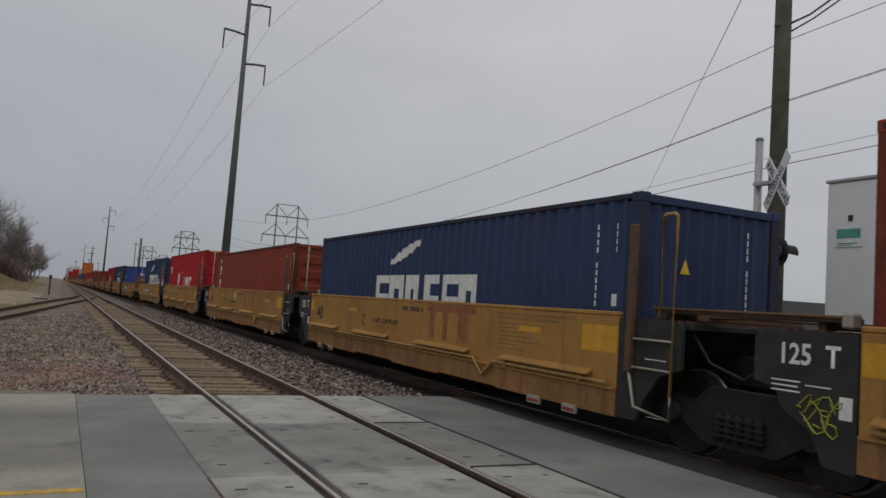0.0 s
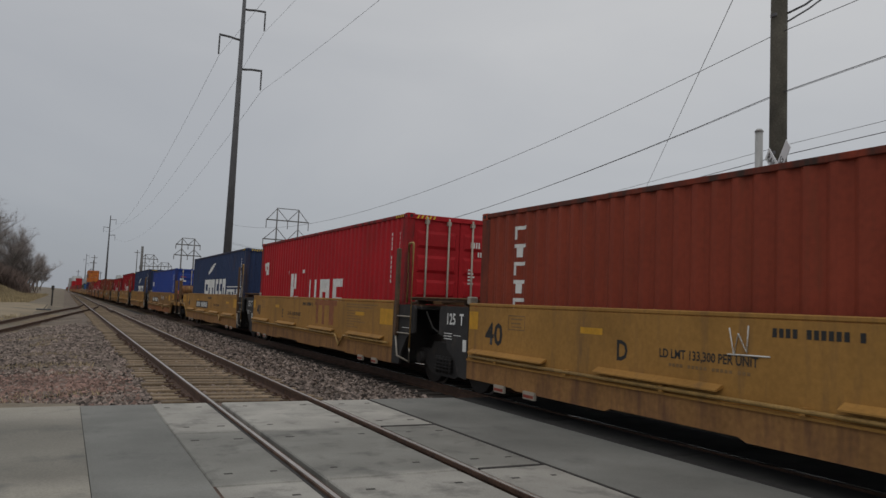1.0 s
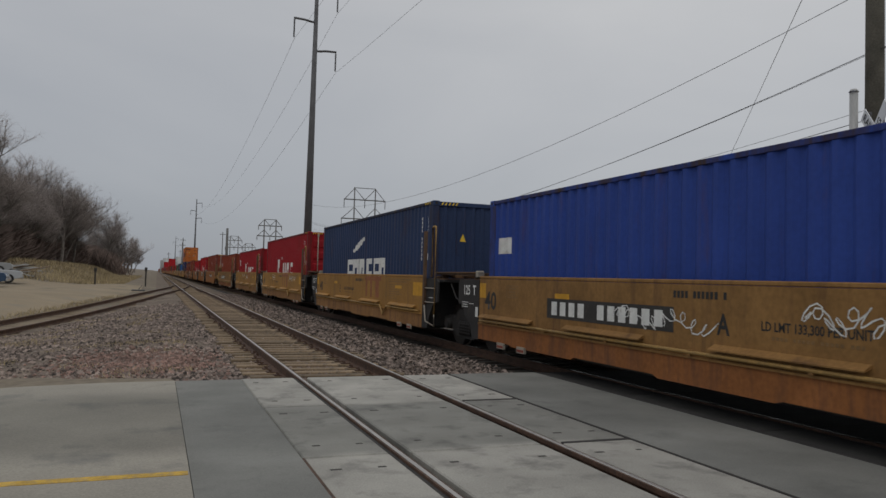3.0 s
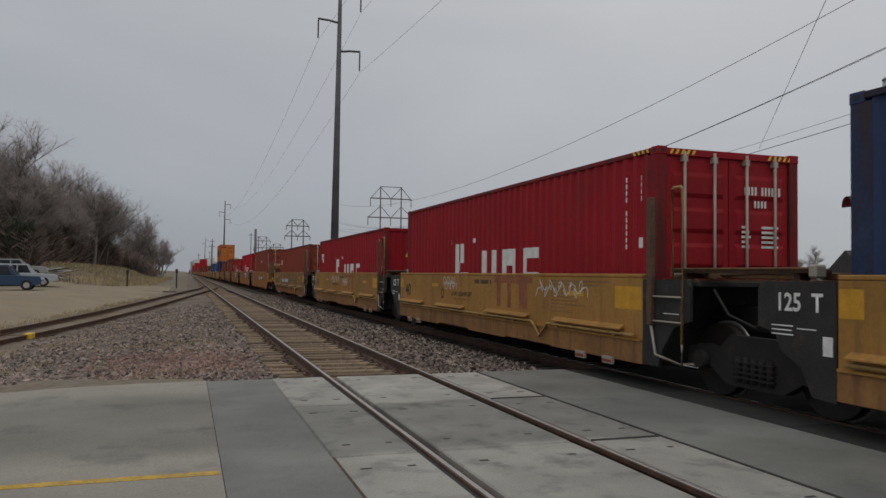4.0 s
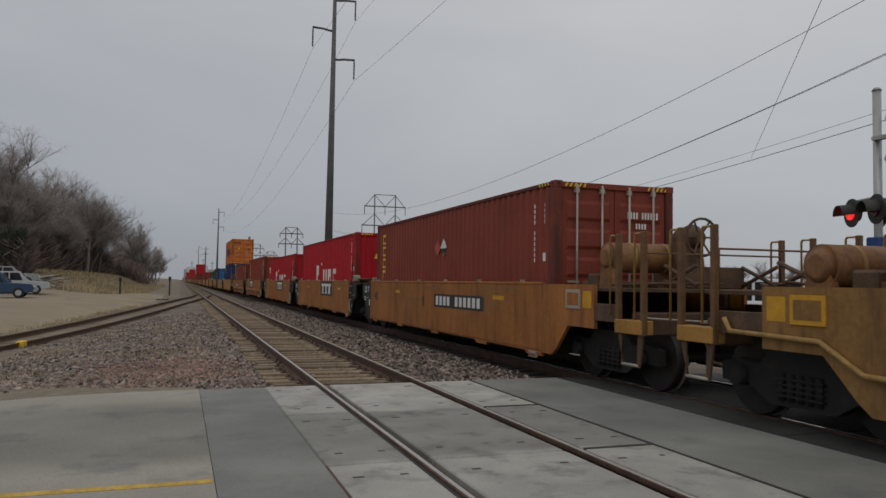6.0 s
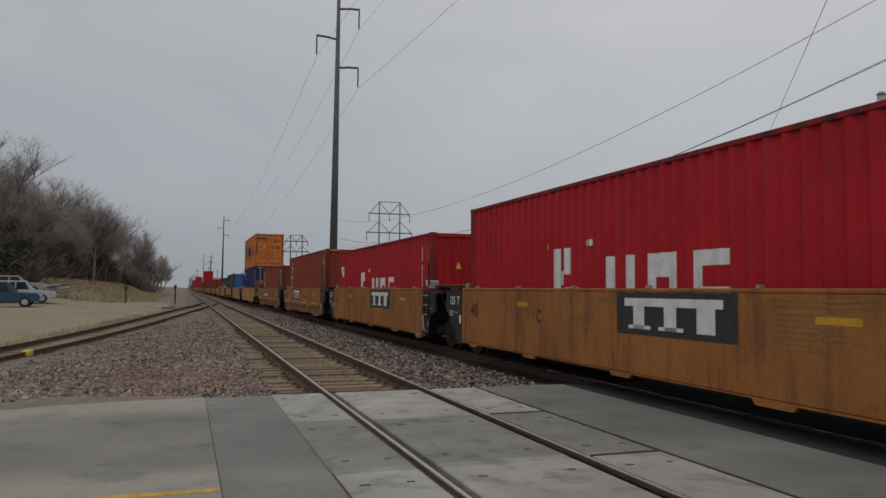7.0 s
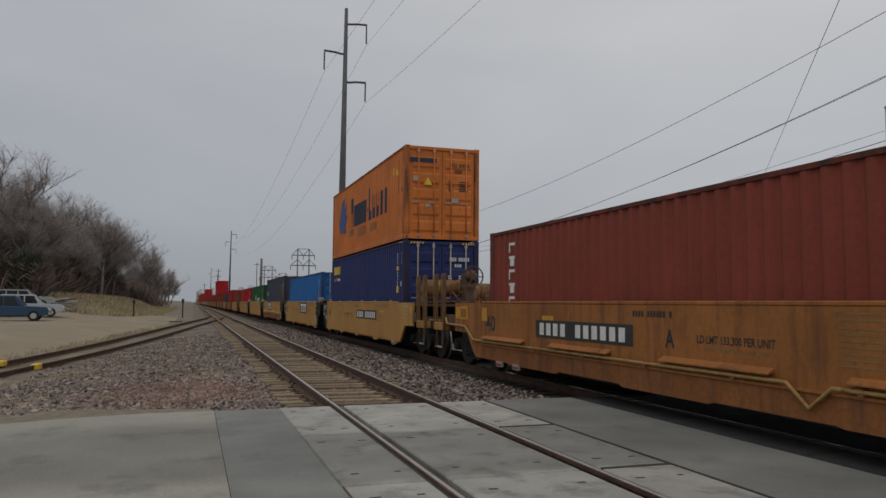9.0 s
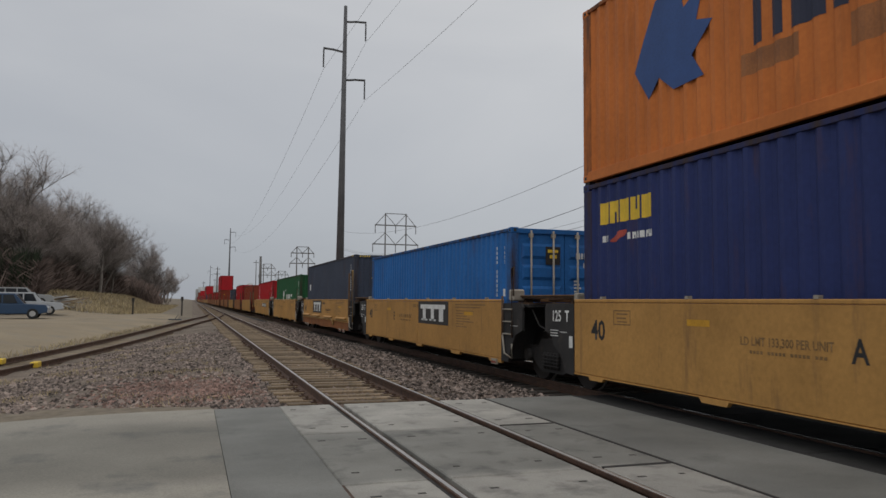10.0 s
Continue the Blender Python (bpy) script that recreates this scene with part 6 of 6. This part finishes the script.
for way in (-1, 1):
    part("lamp_bar", tube([(way * 0.18, -0.40, 3.16), (way * 0.18, 0.40, 3.16)], 0.025, 8), M["alu"], arm)
    for s in (-1, 1):
        xo = way * 0.25
        lamp = disc("background_disc", (xo, s * 0.38, 2.95), (1, 0, 0), 0.255, 0.02, M["black_plate"], sig, 22)
        lamp.matrix_basis = turned
        disc("lens", (xo + way * 0.03, s * 0.38, 2.95), (1, 0, 0), 0.125, 0.03, M["lamp_red"] if (s > 0 and way < 0) else M["lamp_dark"], lamp, 18)
        disc("lamp_housing", (xo - way * 0.06, s * 0.38, 2.95), (1, 0, 0), 0.15, 0.1, M["black_plate"], lamp)
        bm = bmesh.new()
        for k in range(12):
            a0, a1 = radians(-10 + 200 * k / 12), radians(-10 + 200 * (k + 1) / 12)
            q = [(xo, s * 0.38 + 0.16 * math.cos(a), 2.95 + 0.16 * math.sin(a)) for a in (a0, a1)]
            o = [(xo + way * 0.26, y_, z_ - 0.03) for _, y_, z_ in q]
            bm.faces.new([bm.verts.new(v) for v in (q[0], q[1], o[1], o[0])])
        part("hood", bm, M["black_plate"], lamp)
sig.location = (11.34, 9.82, -0.12)

cab = thing("equipment_cabinet", "tall white metal equipment cabinet with a small green sign", "cabinet")
part("body", box(0, 2.4, -2.6, 0, 0.0, 4.10, 0.02), M["white"], cab)
part("roof", box(-0.03, 2.43, -2.63, 0.03, 4.105, 4.16, 0.01), M["alu"], cab)
part("plinth", box(0.05, 2.35, -2.55, -0.05, -0.45, -0.004), M["concrete"], cab)
sign = part("sign", box(-0.02, -0.004, -0.68, -0.2, 2.95, 3.28), M["white_ink"], cab, "small white and green notice")
part("sign_field", box(-0.025, -0.0205, -0.66, -0.22, 3.1, 3.26), M["green_ink"], sign)
bars("sign_line", [(-0.25, -0.6, 3.0, 3.02), (-0.25, -0.5, 2.97, 2.985)], -0.023, M["green_ink"], sign)
part("vent", box(-0.015, -0.003, -0.5, -0.42, 3.4, 3.5), M["black_ink"], cab)
cab.location = (12.07, 8.92, 0)


# ---- parked vehicles, posts, far buildings ----
def parked_car(paint, label, high):
    c = thing("parked_car", label, "car", "cars parked in the lot")
    p = M[paint]
    low = [(-2.4, 0.45), (-2.45, 0.75), (-2.3, 0.98), (-1.0, 1.05), (2.3, 1.05), (2.42, 0.8), (2.4, 0.42), (1.95, 0.35), (-1.95, 0.35)]
    body = plate(low, "y", -0.9, 0.9)
    part("body", bevel(body, 0.05, 2), p, c)
    h = 1.78 if high else 1.62
    cabp = [(-0.95, 1.03), (-0.35, h), (2.05, h), (2.3, 1.03)]
    part("cabin", bevel(plate(cabp, "y", -0.8, 0.8), 0.05, 2), p, c)
    for s in (-1, 1):
        for w0, w1 in ((-0.55, 0.35), (0.45, 1.25), (1.35, 2.0)):
            t0 = w0 + 0.28 if w0 < 0 else w0
            pts = [(w0, 1.08), (t0, h - 0.1), (w1, h - 0.1), (w1 + (0.08 if w1 > 1.8 else 0), 1.08)]
            part("window", plate(pts, "y", s * 0.803 - 0.004, s * 0.803 + 0.004), M["glass"], c)
    part("windscreen", plate([(-0.93, 1.08), (-0.44, h - 0.08), (-0.42, h - 0.09), (-0.91, 1.06)], "y", -0.7, 0.7), M["glass"], c)
    part("rear_window", plate([(2.10, h - 0.1), (2.30, 1.1), (2.315, 1.1), (2.115, h - 0.1)], "y", -0.65, 0.65), M["glass"], c)
    for x in (-1.5, 1.45):
        for s in (-1, 1):
            wh = disc("tyre", (x, s * 0.82, 0.36), (0, 1, 0), 0.36, 0.24, M["rubber"], c, 20)
            disc("rim", (x, s * 0.945, 0.36), (0, 1, 0), 0.2, 0.02, M["chrome"], wh)
    part("bumper", box(-2.52, -2.4, -0.85, 0.85, 0.42, 0.62, 0.02), M["chrome"], c)
    part("bumper", box(2.4, 2.52, -0.85, 0.85, 0.42, 0.62, 0.02), M["chrome"], c)
    for s in (-1, 1):
        part("tail_light", box(2.385, 2.44, s * 0.75 - 0.09, s * 0.75 + 0.09, 0.8, 1.0), M["lamp_dark"], c)
        part("headlight", box(-2.46, -2.4, s * 0.68 - 0.12, s * 0.68 + 0.12, 0.72, 0.88), M["white"], c)
    return c


for paint, label, x, y, rz, high in (("car_blue", "dark blue sport utility vehicle parked on gravel", -12.2, 60.3, 184, 1),
                                     ("car_silver", "silver-white estate car parked on gravel", -12.5, 68.5, 188, 1),
                                     ("car_grey", "grey car parked behind the others", -14.4, 75.5, 192, 0)):
    c = parked_car(paint, label, high)
    c.matrix_basis = pose(x, y, ground_z(x, y) + 0.02, 0, 0, rz)
pile = thing("scrap_pile", "low pile of pale boards and scrap at the lot's edge", "scrap pile")
rt = random.Random(8)
for k in range(14):
    b = part("board", box(-1.2, 1.2, -0.15, 0.15, -0.04, 0.04), M["alu" if k % 3 else "tie"], pile)
    b.matrix_basis = pose(rt.uniform(-1.3, 1.3), rt.uniform(-0.8, 0.8), 0.06 + 0.07 * k, rt.uniform(-14, 14), rt.uniform(-14, 14), rt.uniform(-40, 40))
pile.location = (-11.2, 77, ground_z(-11.2, 77))

for x, y, h, w in ((-1.0, 80, 1.8, 0.14), (-5.4, 78, 1.5, 0.14)):
    t = thing("marker_post", "short dark post beside the track", "post", "marker posts")
    part("post", box(-w * 0.5, w * 0.5, -w * 0.5, w * 0.5, -0.2, h, 0.01), M["black_plate"], t)
    part("head", box(-w * 0.9, w * 0.9, -w * 0.6, w * 0.6, h - 0.3, h + 0.08, 0.01), M["black_plate"], t)
    t.location = (x, y, ground_z(x, y))
stand = thing("switch_stand", "low dark switch stand beside the turnout", "switch stand")
part("base", box(-0.5, 0.5, -0.12, 0.12, 0, 0.12, 0.02), M["steel_pole"], stand)
part("lever", tube([(0, 0, 0.1), (0.25, 0, 0.45)], 0.03), M["steel_pole"], stand)
stand.location = (-1.3, 64, ground_z(-1.3, 64) + 0.04)

plant = thing("industrial_plant", "hazy pale industrial plant with tanks far away", "factory")
rt = random.Random(21)
for k in range(9):
    bm = bmesh.new()
    x, r, h = -34 + 8 * k + rt.uniform(-2, 2), rt.uniform(2, 3.5), rt.uniform(5, 13)
    cyl(bm, (x, rt.uniform(-10, 10), -0.4), (x, 0, h), r, seg=14)
    part("tank", bm, M["alu"], plant)
part("hall", box(-40, 34, 12, 34, -0.4, 9, 0.1), M["alu"], plant)
bm = bmesh.new()
cyl(bm, (4, 0, -0.4), (4, 0, 33), 1.1, 0.8, 12)
part("chimney", bm, M["grey_wood"], plant)
plant.location = (42, 560, 0)
house = thing("far_house", "low brown house with a dark gable roof behind the tracks", "house")
part("wall", box(-4, 4, -3, 3, -0.5, 1.9), M["grey_wood"], house)
part("roof", plate([(-3.7, 1.8), (3.7, 1.8), (0, 3.8)], "x", -4.4, 4.4), M["shingle"], house)
for xw in (-2.4, 0.2, 2.6):
    part("window", box(xw - 0.5, xw + 0.5, -3.03, -2.98, 0.6, 1.5), M["glass"], house)
house.matrix_basis = pose(46.5, 38.5, -0.3, 0, 0, -20)
van = parked_car("white", "white van parked beyond the tracks", 1)
van.matrix_basis = pose(21.6, 25.4, ground_z(21.6, 25.4) + 0.02, 0, 0, -30)
van.scale = (1.12, 1.12, 1.25)

make_train()
motions()
